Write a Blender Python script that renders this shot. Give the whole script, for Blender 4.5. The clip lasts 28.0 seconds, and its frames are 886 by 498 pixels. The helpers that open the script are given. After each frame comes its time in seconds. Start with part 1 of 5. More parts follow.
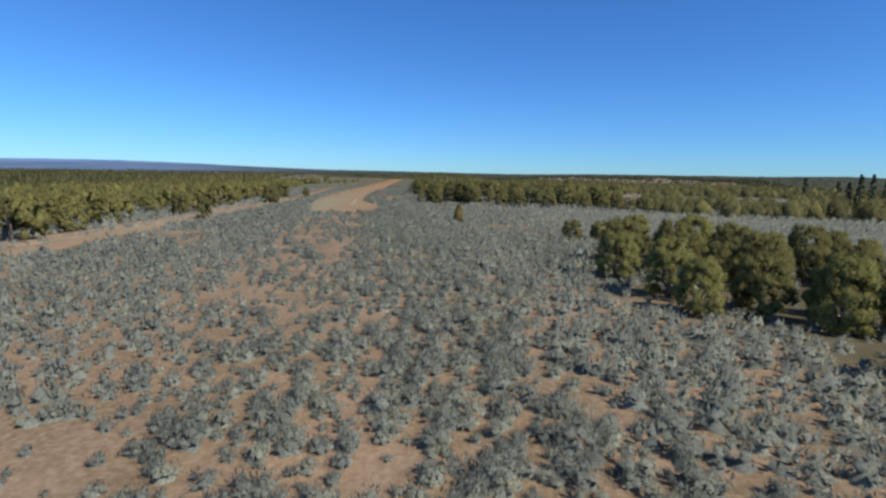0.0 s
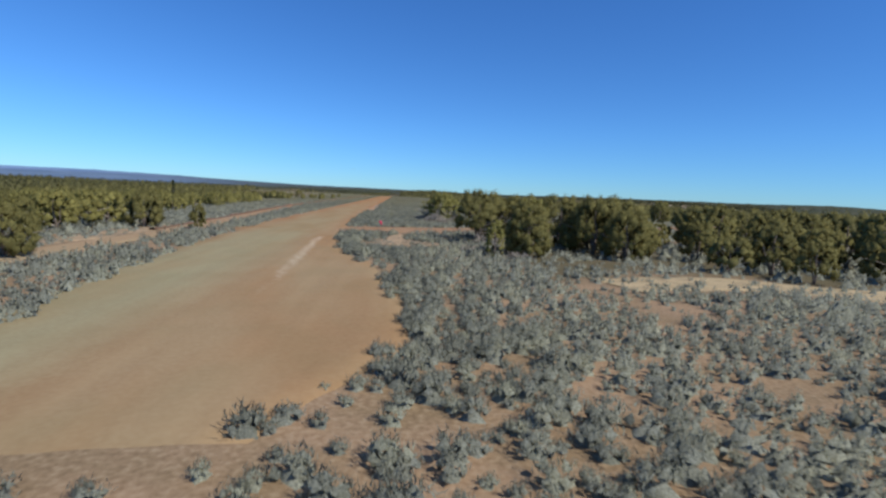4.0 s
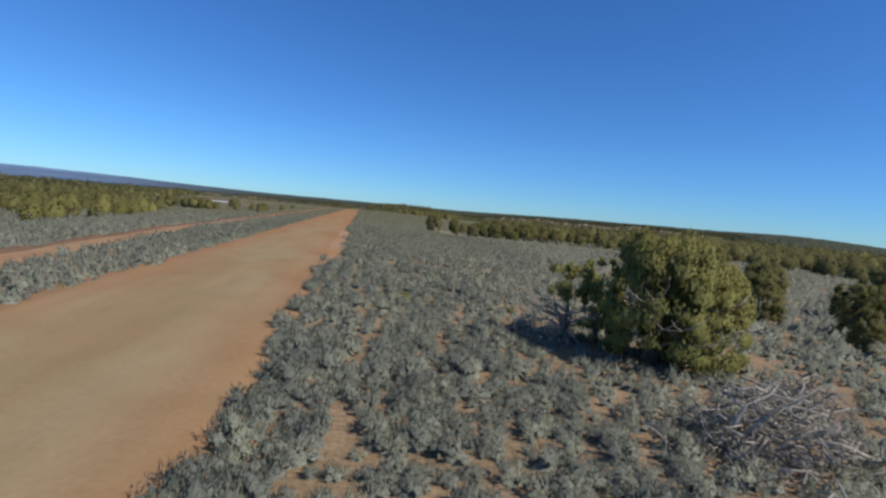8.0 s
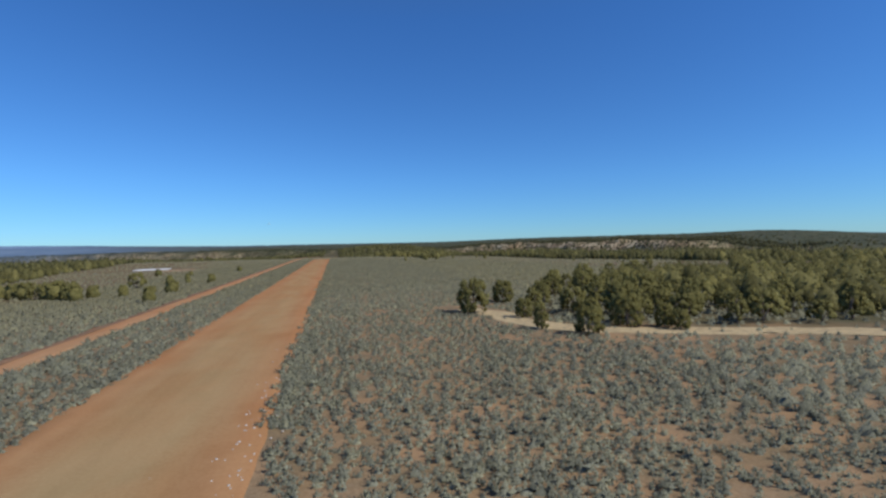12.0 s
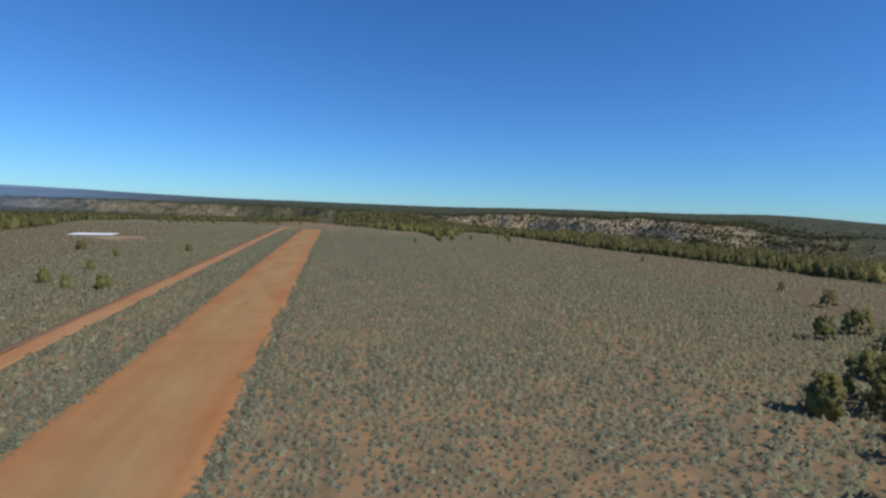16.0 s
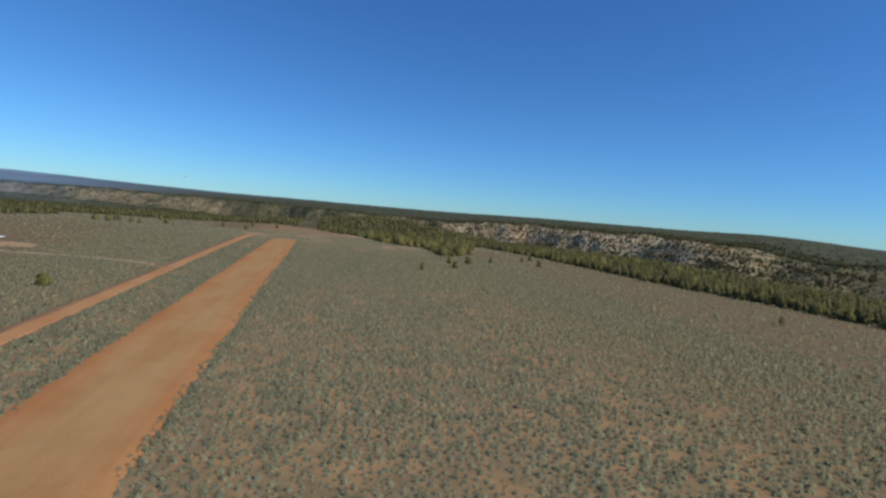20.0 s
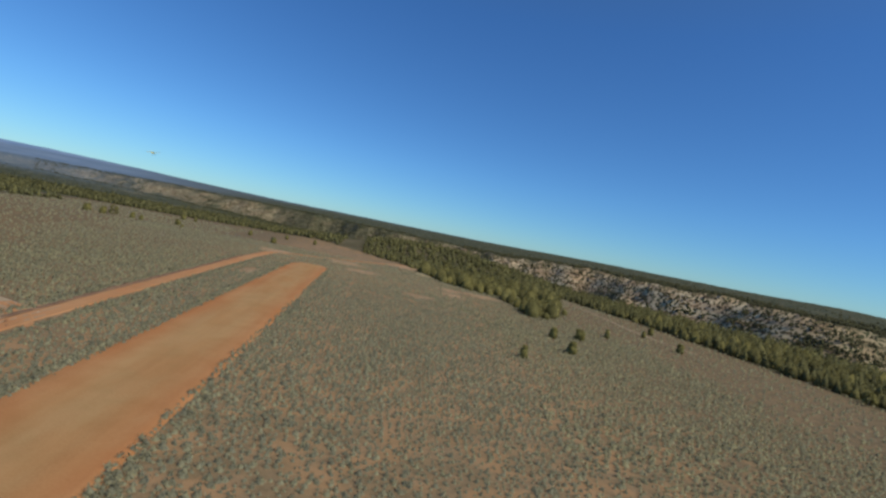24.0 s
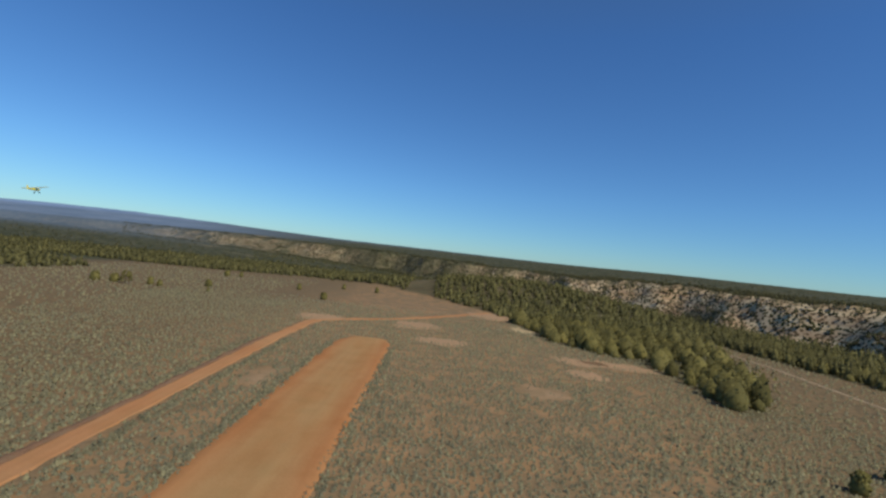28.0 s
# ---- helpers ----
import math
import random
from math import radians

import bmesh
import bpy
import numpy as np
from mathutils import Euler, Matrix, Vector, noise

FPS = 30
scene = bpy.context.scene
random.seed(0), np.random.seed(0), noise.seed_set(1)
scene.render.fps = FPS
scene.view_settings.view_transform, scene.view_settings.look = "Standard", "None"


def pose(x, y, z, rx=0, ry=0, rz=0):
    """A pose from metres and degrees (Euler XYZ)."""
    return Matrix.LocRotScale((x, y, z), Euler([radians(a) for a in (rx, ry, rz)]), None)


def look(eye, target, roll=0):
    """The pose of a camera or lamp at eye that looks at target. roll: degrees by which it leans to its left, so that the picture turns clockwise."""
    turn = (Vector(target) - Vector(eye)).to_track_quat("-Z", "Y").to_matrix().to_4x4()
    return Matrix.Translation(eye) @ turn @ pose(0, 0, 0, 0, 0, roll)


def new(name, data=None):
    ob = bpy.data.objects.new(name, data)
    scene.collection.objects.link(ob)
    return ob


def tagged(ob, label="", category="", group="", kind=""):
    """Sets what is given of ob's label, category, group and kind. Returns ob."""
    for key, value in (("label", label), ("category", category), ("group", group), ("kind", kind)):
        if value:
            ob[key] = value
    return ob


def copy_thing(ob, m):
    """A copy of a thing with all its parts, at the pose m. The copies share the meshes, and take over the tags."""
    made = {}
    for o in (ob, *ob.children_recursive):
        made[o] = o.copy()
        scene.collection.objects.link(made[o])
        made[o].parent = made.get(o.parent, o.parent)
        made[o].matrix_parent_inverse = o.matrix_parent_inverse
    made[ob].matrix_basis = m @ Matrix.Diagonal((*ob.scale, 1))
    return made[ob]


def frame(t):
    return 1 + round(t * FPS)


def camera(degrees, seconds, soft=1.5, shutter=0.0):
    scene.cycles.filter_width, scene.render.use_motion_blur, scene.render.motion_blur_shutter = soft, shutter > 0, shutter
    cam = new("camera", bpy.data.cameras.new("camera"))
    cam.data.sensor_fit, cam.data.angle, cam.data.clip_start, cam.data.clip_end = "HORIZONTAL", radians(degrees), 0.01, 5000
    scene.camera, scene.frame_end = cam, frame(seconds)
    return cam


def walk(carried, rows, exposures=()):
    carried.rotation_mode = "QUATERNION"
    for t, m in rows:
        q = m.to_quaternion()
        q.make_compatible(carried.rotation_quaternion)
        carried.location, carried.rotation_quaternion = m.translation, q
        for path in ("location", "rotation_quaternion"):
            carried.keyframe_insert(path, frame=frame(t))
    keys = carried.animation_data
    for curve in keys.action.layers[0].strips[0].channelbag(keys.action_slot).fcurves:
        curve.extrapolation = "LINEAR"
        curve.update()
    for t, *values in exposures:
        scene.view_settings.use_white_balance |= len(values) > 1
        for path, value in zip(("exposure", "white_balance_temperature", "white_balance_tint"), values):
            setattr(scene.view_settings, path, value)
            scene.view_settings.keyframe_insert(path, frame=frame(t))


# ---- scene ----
cam = camera(82.00, 28.0, soft=2.5, shutter=0.08)
PATH = [
    (0.0, pose(10.82, -100.90, 5.08, 81.69, -1.30, -3.02)),
    (0.5, pose(10.28, -93.83, 4.97, 81.24, -2.69, -3.67)),
    (1.0, pose(9.79, -86.70, 4.79, 81.26, -3.64, -4.26)),
    (1.5, pose(9.28, -79.86, 4.74, 81.26, -4.90, -4.65)),
    (2.0, pose(8.75, -72.20, 4.52, 81.66, -6.61, -4.74)),
    (2.5, pose(8.25, -64.65, 4.18, 83.10, -7.25, -4.84)),
    (3.0, pose(7.51, -57.39, 3.96, 84.32, -6.87, -5.09)),
    (3.5, pose(6.84, -50.05, 3.87, 83.92, -4.77, -4.57)),
    (5.5, pose(2.38, -21.33, 3.77, 83.78, 0.45, -6.97)),
    (6.0, pose(2.15, -14.01, 3.86, 82.95, -0.36, -7.95)),
    (6.5, pose(2.20, -6.48, 3.97, 83.35, -2.10, -7.65)),
    (7.0, pose(2.28, 0.88, 3.95, 84.73, -4.83, -7.62)),
    (7.5, pose(2.43, 7.97, 3.88, 85.40, -6.00, -8.08)),
    (8.0, pose(2.40, 14.30, 4.13, 85.77, -5.16, -8.88)),
    (8.5, pose(2.37, 20.61, 4.33, 86.04, -3.21, -9.80)),
    (9.0, pose(2.45, 27.94, 4.43, 86.69, -4.21, -9.95)),
    (9.5, pose(2.46, 34.81, 4.53, 87.83, -6.10, -9.85)),
    (10.0, pose(2.43, 41.45, 4.76, 88.54, -3.89, -10.26)),
    (10.5, pose(2.65, 48.36, 5.43, 88.30, -0.48, -10.60)),
    (11.0, pose(2.82, 54.95, 6.00, 88.05, 4.14, -11.35)),
    (11.5, pose(3.10, 61.28, 6.63, 88.38, 4.65, -11.62)),
    (12.0, pose(3.36, 67.45, 7.06, 89.38, 1.32, -11.90)),
    (12.5, pose(3.50, 73.20, 7.76, 89.25, 0.10, -12.35)),
    (13.0, pose(3.64, 79.48, 8.20, 89.92, -3.30, -12.74)),
    (13.5, pose(4.08, 85.60, 8.45, 90.29, -5.85, -13.10)),
    (15.5, pose(5.50, 109.06, 11.64, 86.43, -2.20, -11.66)),
    (16.0, pose(5.92, 115.16, 12.00, 85.39, -2.16, -11.91)),
    (16.5, pose(6.11, 120.97, 12.40, 85.31, -0.91, -13.13)),
    (17.0, pose(6.37, 126.66, 12.77, 85.95, -1.96, -14.13)),
    (17.5, pose(6.69, 132.43, 12.84, 86.62, -3.41, -14.49)),
    (18.0, pose(6.80, 139.82, 12.67, 87.04, -5.17, -14.37)),
    (18.5, pose(7.45, 146.71, 12.83, 86.91, -4.93, -13.87)),
    (19.0, pose(8.32, 153.34, 13.31, 86.40, -4.26, -13.36)),
    (19.5, pose(8.89, 159.74, 13.79, 85.89, -3.53, -13.21)),
    (20.0, pose(9.17, 166.28, 14.05, 85.91, -4.89, -12.93)),
    (20.5, pose(9.50, 173.22, 14.08, 86.53, -7.25, -12.10)),
    (21.0, pose(9.86, 179.81, 14.01, 87.42, -10.29, -11.30)),
    (21.5, pose(10.27, 186.21, 13.95, 88.16, -9.24, -10.69)),
    (23.5, pose(10.51, 214.58, 13.94, 87.45, -9.54, -8.85)),
    (24.0, pose(10.40, 220.99, 14.04, 88.34, -11.34, -7.36)),
    (24.5, pose(10.26, 226.54, 14.30, 89.22, -9.06, -5.25)),
    (25.0, pose(10.22, 232.30, 14.44, 89.66, -10.33, -3.63)),
    (25.5, pose(9.84, 238.14, 14.61, 90.14, -8.88, -2.99)),
    (26.0, pose(9.49, 243.74, 14.90, 90.48, -9.44, -2.68)),
    (26.5, pose(9.16, 249.67, 14.82, 90.91, -8.99, -2.69)),
    (27.0, pose(8.32, 255.25, 15.02, 90.90, -7.02, -2.26)),
    (27.5, pose(7.89, 260.43, 15.58, 90.50, -5.68, -1.14)),
    (28.0, pose(7.20, 265.08, 16.21, 90.31, -6.35, -0.08)),
]
walk(cam, PATH, [(0, 0.0, 6200, 10), (5, 0.0, 6250, 10), (8, -0.1, 6300, 10), (13, -0.12, 6320, 8), (18, -0.15, 6400, 6), (21, -0.15, 6600, 5), (25, -0.18, 6950, 6), (28, -0.2, 7250, 7)])

# ---- world, sun ----
SUN_EL, SHADOW = 45.0, Vector((-0.80, 0.60, 0.0))
world = bpy.data.worlds.new("sky")
scene.world = world
world.use_nodes = True
wn = world.node_tree
sky = wn.nodes.new("ShaderNodeTexSky")
sky.sky_type = "NISHITA"
sky.sun_disc = False
sky.sun_elevation = radians(SUN_EL)
sky.sun_rotation = math.atan2(-SHADOW.x, -SHADOW.y)
sky.altitude = 2000
sky.air_density, sky.dust_density, sky.ozone_density = 1.0, 0.3, 2.5
wn.nodes["Background"].inputs["Strength"].default_value = 0.113
tint = wn.nodes.new("ShaderNodeMixRGB")
tint.blend_type = "MULTIPLY"
tint.inputs["Fac"].default_value = 1.0
up = wn.nodes.new("ShaderNodeSeparateXYZ")
wn.links.new(wn.nodes.new("ShaderNodeTexCoord").outputs["Generated"], up.inputs[0])
hues = wn.nodes.new("ShaderNodeValToRGB")
for e, (p, c) in zip((hues.color_ramp.elements[0], hues.color_ramp.elements[1], hues.color_ramp.elements.new(0.12), hues.color_ramp.elements.new(0.4)), ((0.0, (0.42, 0.72, 1.02)), (1.0, (0.46, 0.84, 1.36)), (0.12, (0.43, 0.80, 1.20)), (0.4, (0.42, 0.84, 1.34)))):
    e.position, e.color = p, (*c, 1)
wn.links.new(up.outputs["Z"], hues.inputs["Fac"])
wn.links.new(sky.outputs[0], tint.inputs["Color1"])
wn.links.new(hues.outputs["Color"], tint.inputs["Color2"])
wn.links.new(tint.outputs["Color"], wn.nodes["Background"].inputs["Color"])
sun = new("sun", bpy.data.lights.new("sun", "SUN"))
sun.data.energy, sun.data.angle, sun.data.color = 4.0, radians(0.53), (1.0, 0.94, 0.86)
sun_dir = Vector((-SHADOW.x, -SHADOW.y, math.tan(radians(SUN_EL)))).normalized()
sun.matrix_world = look(sun_dir * 50, (0, 0, 0))


# ---- noise, terrain ----
def hash2(ix, iy, k=0):
    h = np.sin(ix * 127.1 + iy * 311.7 + k * 74.7) * 43758.5453
    return h - np.floor(h)


def vnoise(x, y, size, k=0):
    """Smooth value noise, 0 to 1, with cells of that size."""
    x, y = np.asarray(x, float) / size, np.asarray(y, float) / size
    ix, iy = np.floor(x), np.floor(y)
    u, v = x - ix, y - iy
    u, v = u * u * (3 - 2 * u), v * v * (3 - 2 * v)
    a, b = hash2(ix, iy, k), hash2(ix + 1, iy, k)
    c, d = hash2(ix, iy + 1, k), hash2(ix + 1, iy + 1, k)
    return (a * (1 - u) + b * u) * (1 - v) + (c * (1 - u) + d * u) * v


def fbm(x, y, size, k=0):
    return (vnoise(x, y, size, k) + 0.5 * vnoise(x, y, size / 2.1, k + 1) + 0.25 * vnoise(x, y, size / 4.3, k + 2)) / 1.75


def smooth(a, b, v):
    u = np.clip((v - a) / (b - a), 0, 1)
    return u * u * (3 - 2 * u)


AZ = [-180, -75, -55, -38, -20, 0, 15, 30, 50, 75, 100, 120, 180]
NEAR_RIM = [900, 500, 330, 290, 280, 290, 275, 245, 195, 150, 140, 200, 900]
MESA_EDGE = [900, 500, 330, 290, 270, 215, 195, 180, 165, 150, 140, 200, 900]
FAR_RIM = [1500, 1500, 2300, 2600, 2000, 1350, 950, 760, 640, 560, 600, 700, 1500]
DEPTH = [0, 0, 6, 28, 46, 50, 52, 56, 56, 48, 26, 0, 0]


def polar(x, y):
    dx, dy = x, y - 265.0
    return np.degrees(np.arctan2(dx, dy)), np.hypot(dx, dy)


def rims(x, y):
    """The near rim's and the ragged far rim's distance in that direction, and the canyon's depth."""
    az, r = polar(x, y)
    rn, rf, dep = np.interp(az, AZ, NEAR_RIM), np.interp(az, AZ, FAR_RIM), np.interp(az, AZ, DEPTH)
    rag = (fbm(x, y, 210, 5) - 0.5) * 260 + (fbm(x, y, 60, 9) - 0.5) * 90
    return rn, rf + rag * np.clip((r - 450) / 200, 0, 1), dep


def zg(x, y):
    """Height of the land: a sagebrush mesa, a canyon round its far end, and the plateau beyond."""
    x, y = np.asarray(x, float), np.asarray(y, float)
    z = -0.045 * np.clip(-x - 12.5, 0, 42) * np.clip((360 - y) / 60, 0, 1)
    z = z - 0.035 * np.clip(-x - 58, 0, 150) * smooth(230, 120, y)
    z = z - 0.02 * np.clip(x - 20, 0, 80) * np.clip((y - 210) / 80, 0, 1)
    z = z - 0.03 * np.clip(y - 375, 0, 150)
    az, r = polar(x, y)
    rn, rf, dep = rims(x, y)
    down = smooth(rn, rn + 0.35 * (rf - rn) + 40, r)
    t = np.clip((r - (rf - 105)) / 105, 0, 1)
    steps = (np.floor(t * 5) + smooth(0.55, 0.95, t * 5 - np.floor(t * 5))) / 5
    up = 0.55 * t + 0.45 * np.clip(steps, 0, 1)
    canyon = -dep * down * (1 - up)
    rough = (fbm(x, y, 45, 3) - 0.5) * 9 * np.clip(dep / 30, 0, 1) * smooth(rn + 20, rn + 120, r)
    beyond = smooth(0, 2600, r - rf) * (26 + 10 * (fbm(x, y, 900, 2) - 0.5)) * np.clip((az + 62) / 40, 0, 1)
    beyond = beyond * (1 - 0.55 * smooth(49, 57, az)) + 7 * smooth(1500, 2600, r) * np.exp(-((az - 46) / 4.0) ** 2)
    right = smooth(60, 110, az) * smooth(300, 1300, r) * 5
    far_left = -16 * smooth(260, 900, r) * (1 - np.clip((az + 62) / 40, 0, 1)) * smooth(-150, -110, az)
    knoll = 10 * np.exp(-((x - 48) / 62) ** 2 - ((y - 522) / 40) ** 2)
    rise = 11 * smooth(10, 28, az) * smooth(58, 50, az) * smooth(rf - 105, rf, r)
    return z + canyon + rough + beyond + right + far_left + rise + knoll


def spread(lo, hi, fine_lo, fine_hi, step, grow, top, grow_up=None, top_up=None):
    """Grid lines: even between fine_lo and fine_hi, wider and wider outside."""
    mid = list(np.arange(fine_lo, fine_hi + step / 2, step))
    a, s = [mid[0]], step
    while a[-1] > lo:
        s = min(s * grow, top)
        a.append(a[-1] - s)
    b, s = [mid[-1]], step
    while b[-1] < hi:
        s = min(s * (grow_up or grow), (top_up or top) if b[-1] < 1700 else 4 * top)
        b.append(b[-1] + s)
    return np.array(a[:0:-1] + mid + b[1:])


# ---- plan: woods, roads, bare soil ----
WOOD_EAST_START = [(19.5, -75), (21, -82), (23, -86), (25, -96), (30, -112), (90, -120), (90, -84), (48, -72), (32, -66), (24, -64)]
WOOD_EAST_ROAD = [(12, -13), (13, -18.5), (20, -16.6), (25, -16), (29, -19), (35, -17.6), (48, -28), (64, -36), (130, -60), (130, 0), (60, 2), (34, 6), (18, 2)]
WOOD_EAST_MID = [(22, 118), (22.5, 112), (26, 106.5), (32, 104), (42, 100), (56, 97), (64, 84), (150, 70), (150, 150), (92, 166), (60, 156), (42, 142), (31, 133), (26, 124)]
WOOD_EAST_FAR = [(62, 60), (75, 48), (190, 60), (190, 82), (64, 82)]
WOOD_RIM = [(111, 200), (112, 258), (109, 285), (105, 312), (99, 355), (93, 382), (91, 432), (135, 470), (260, 420), (260, 170), (150, 165), (118, 190)]
WOOD_POINT = [(47.5, 331), (48, 345), (46, 360), (38, 366), (32, 374), (30, 392), (24, 432), (7, 464), (-22, 498), (-62, 525), (-100, 505), (-180, 490), (-340, 480), (-340, 640), (-100, 640), (60, 560), (150, 470), (92, 432), (80, 404), (63, 350), (51, 331)]
WOOD_WEST = [(-16, -110), (-15, -66), (-17, -40), (-18, 0), (-25, 24), (-29, 60), (-31, 90), (-37, 126), (-52, 160), (-58, 184), (-84, 215), (-106, 300), (-103, 338), (-112, 440), (-180, 490), (-340, 480), (-340, -110)]
WOOD_EAST_BEYOND = [(130, -130), (290, -130), (290, 168), (152, 163), (132, 150)]
WOODS = [WOOD_EAST_BEYOND, WOOD_EAST_START, WOOD_EAST_ROAD, WOOD_EAST_MID, WOOD_EAST_FAR, WOOD_RIM, WOOD_POINT, WOOD_WEST]


def inside(poly, x, y):
    x, y = np.asarray(x, float), np.asarray(y, float)
    hit = np.zeros(x.shape, bool)
    for (ax, ay), (bx, by) in zip(poly, poly[1:] + poly[:1]):
        if ay != by:
            hit ^= ((ay > y) != (by > y)) & (x < (bx - ax) * (y - ay) / (by - ay) + ax)
    return hit


def wooded(x, y):
    w = np.zeros(np.shape(x), bool)
    for poly in WOODS:
        w |= inside(poly, x, y)
    return w


def line_gap(points, x, y):
    """Distance from a broken line."""
    d = np.full(np.shape(x), 1e9)
    for (ax, ay), (bx, by) in zip(points, points[1:]):
        t = np.clip(((x - ax) * (bx - ax) + (y - ay) * (by - ay)) / ((bx - ax) ** 2 + (by - ay) ** 2), 0, 1)
        d = np.minimum(d, np.hypot(x - ax - t * (bx - ax), y - ay - t * (by - ay)))
    return d


RUN_Y = [-36, -30, -24, -18, -11, -4, 4, 16, 340, 349, 354]
RUN_L = [-1.5, -3.8, -4.9, -5.6, -6.3, -7.0, -7.6, -8.0, -8.0, -7.6, -5.5]
RUN_R = [2.6, 5.6, 5.4, 4.3, 1.9, 0.9, 0.4, 0.0, 0.0, -0.3, -1.6]
TRACK = [(-12.5, -75), (-12, -40), (-11.6, -2), (-12.8, 18), (-15, 46), (-17, 75), (-17.3, 120), (-17.5, 200), (-18, 300), (-17.6, 345), (-16.6, 366), (-11, 371.5), (-2, 380), (10, 400), (25, 428)]
SIDE_ROAD = [(-1, 4.5), (4, 7.5), (12, 11), (24, 17.5), (42, 29), (64, 46), (90, 62)]
CLEARING_TRACK = [(86, 420), (82.5, 407), (82.8, 390), (82.0, 373), (81.4, 360), (81, 349), (82.5, 335), (86, 325)]
SAND_LINE = [(16, 121), (18.2, 117), (19.2, 113), (19, 109.5), (20.8, 106.4), (24, 103.6), (27, 102.2), (31, 101), (38, 98.4), (46, 95), (56, 92)]
CLEARING = [(2.9, -5.2), (3.0, -9.5), (5.8, -9.6), (7.6, -7.8), (9.2, -6.6), (8.4, -4.5), (6.9, -2.4), (4.4, -2.2)]
CLEARING_NECK = [(5.6, -4), (5.5, -1), (6.0, 1.4), (6.7, 4.0)]
WEST_BANK = [(-16.5, -68), (-14.6, -57), (-14.4, -31), (-16.2, -23), (-16.6, -15), (-14.9, -9), (-13.2, 2)]
EAST_BANK = [(15, -20.5), (20, -18.8), (24, -18.2), (28, -21.5), (33, -20), (37, -24.5), (46, -32), (56, -38)]
PATCHES = ((33, 353.5, 4, 1.6), (40, 354.5, 5, 1.6), (31.5, 343.5, 2.5, 1.4), (9, 357.5, 4, 1.8), (22, 329, 3.5, 3), (24, 415, 6, 5), (28.5, 387, 2.6, 4), (-16.5, 371.5, 4, 2.4), (-12, 322, 1.2, 5), (3, 375, 4, 3), (-19.6, 270.5, 2.0, 2.6), (-63, 303, 6, 2.2))
SPUR = [(-17.5, 270), (-23, 274), (-38, 284), (-58, 292), (-75, 303)]


def runway_span(y):
    return np.interp(y, RUN_Y, RUN_L), np.interp(y, RUN_Y, RUN_R)


def bare(x, y):
    """0 to 1: how bare of brush the soil is."""
    b = np.clip((fbm(x, y, 5.0, 20) - 0.67) * 7, 0, 0.8) * (1 - 0.6 * smooth(45, 75, y))
    b = np.maximum(b, np.clip((fbm(x, y, 26.0, 23) - 0.68) * 6, 0, 0.7) * (1 - smooth(40, 75, y)))
    strip = np.exp(-((x - 3.2 + 0.05 * (y + 60)) / 3.6) ** 4) * (0.35 + 0.65 * smooth(-88, -72, y)) * (1 - smooth(-40, -34, y))
    b = np.maximum(b, strip * np.clip((1.3 + 0.6 * smooth(-80, -66, y)) * fbm(x * 1.8, y * 0.5, 3, 31) - 0.08, 0, 0.6 + 0.28 * smooth(-80, -66, y)))
    for px, py, pr in ((1.5, -45, 3.0), (0.4, -6, 0.5)):
        b = np.maximum(b, 0.82 * (np.hypot(x - px, y - py) < pr * (0.6 + 0.8 * vnoise(x, y, 1.7, 40))))
    wob = 0.5 * (vnoise(x, y, 0.9, 47) - 0.5)
    b = np.maximum(b, 0.95 * (line_gap(CLEARING_NECK, x + wob, y) < 0.85))
    b = np.maximum(b, 0.95 * inside(CLEARING, x + wob, y - wob))
    b = np.maximum(b, 0.62 * (np.minimum(line_gap(WEST_BANK, x, y), line_gap(EAST_BANK, x, y)) < 2.0 + 0.8 * vnoise(x, y, 2.0, 48)))
    b = np.maximum(b, 0.9 * (line_gap(SAND_LINE, x, y) < 1.5 + 1.6 * vnoise(x, y, 2.2, 45)))
    b = np.maximum(b, 0.5 * smooth(14, 3, line_gap(SAND_LINE, x, y)) * (y < 104) * (x > 15))
    for px, py, rx, ry in PATCHES:
        q = ((x - px) / rx) ** 2 + ((y - py) / ry) ** 2
        b = np.maximum(b, 0.93 * (q < 0.55 + 0.9 * vnoise(x, y, 2.5, 44)))
    return b * (1 - 0.8 * ((x > -1) & (x < 14) & (y > 9) & (y < 42)))


# ---- materials ----
def shade(name, base, rough=0.85, spec=0.2):
    m = bpy.data.materials.new(name)
    m.use_nodes = True
    n = m.node_tree.nodes["Principled BSDF"]
    n.inputs["Base Color"].default_value = (*base, 1)
    n.inputs["Roughness"].default_value = rough
    n.inputs["Specular IOR Level"].default_value = spec
    return m, m.node_tree, n


def add(tree, kind, **kw):
    n = tree.nodes.new("ShaderNode" + kind)
    for k, v in kw.items():
        n.inputs[k].default_value = v
    return n


def grain(tree, size, detail=4.0, vector=None):
    n = add(tree, "TexNoise", Scale=1.0 / size, Detail=detail)
    if vector is None:
        vector = add(tree, "TexCoord").outputs["Object"]
    tree.links.new(vector, n.inputs["Vector"])
    return n.outputs["Fac"]


def ramp(tree, fac, *stops):
    n = add(tree, "ValToRGB")
    while len(n.color_ramp.elements) < len(stops):
        n.color_ramp.elements.new(0.5)
    for e, (p, c) in zip(n.color_ramp.elements, stops):
        e.position, e.color = p, (*c, 1)
    tree.links.new(fac, n.inputs["Fac"])
    return n.outputs["Color"]


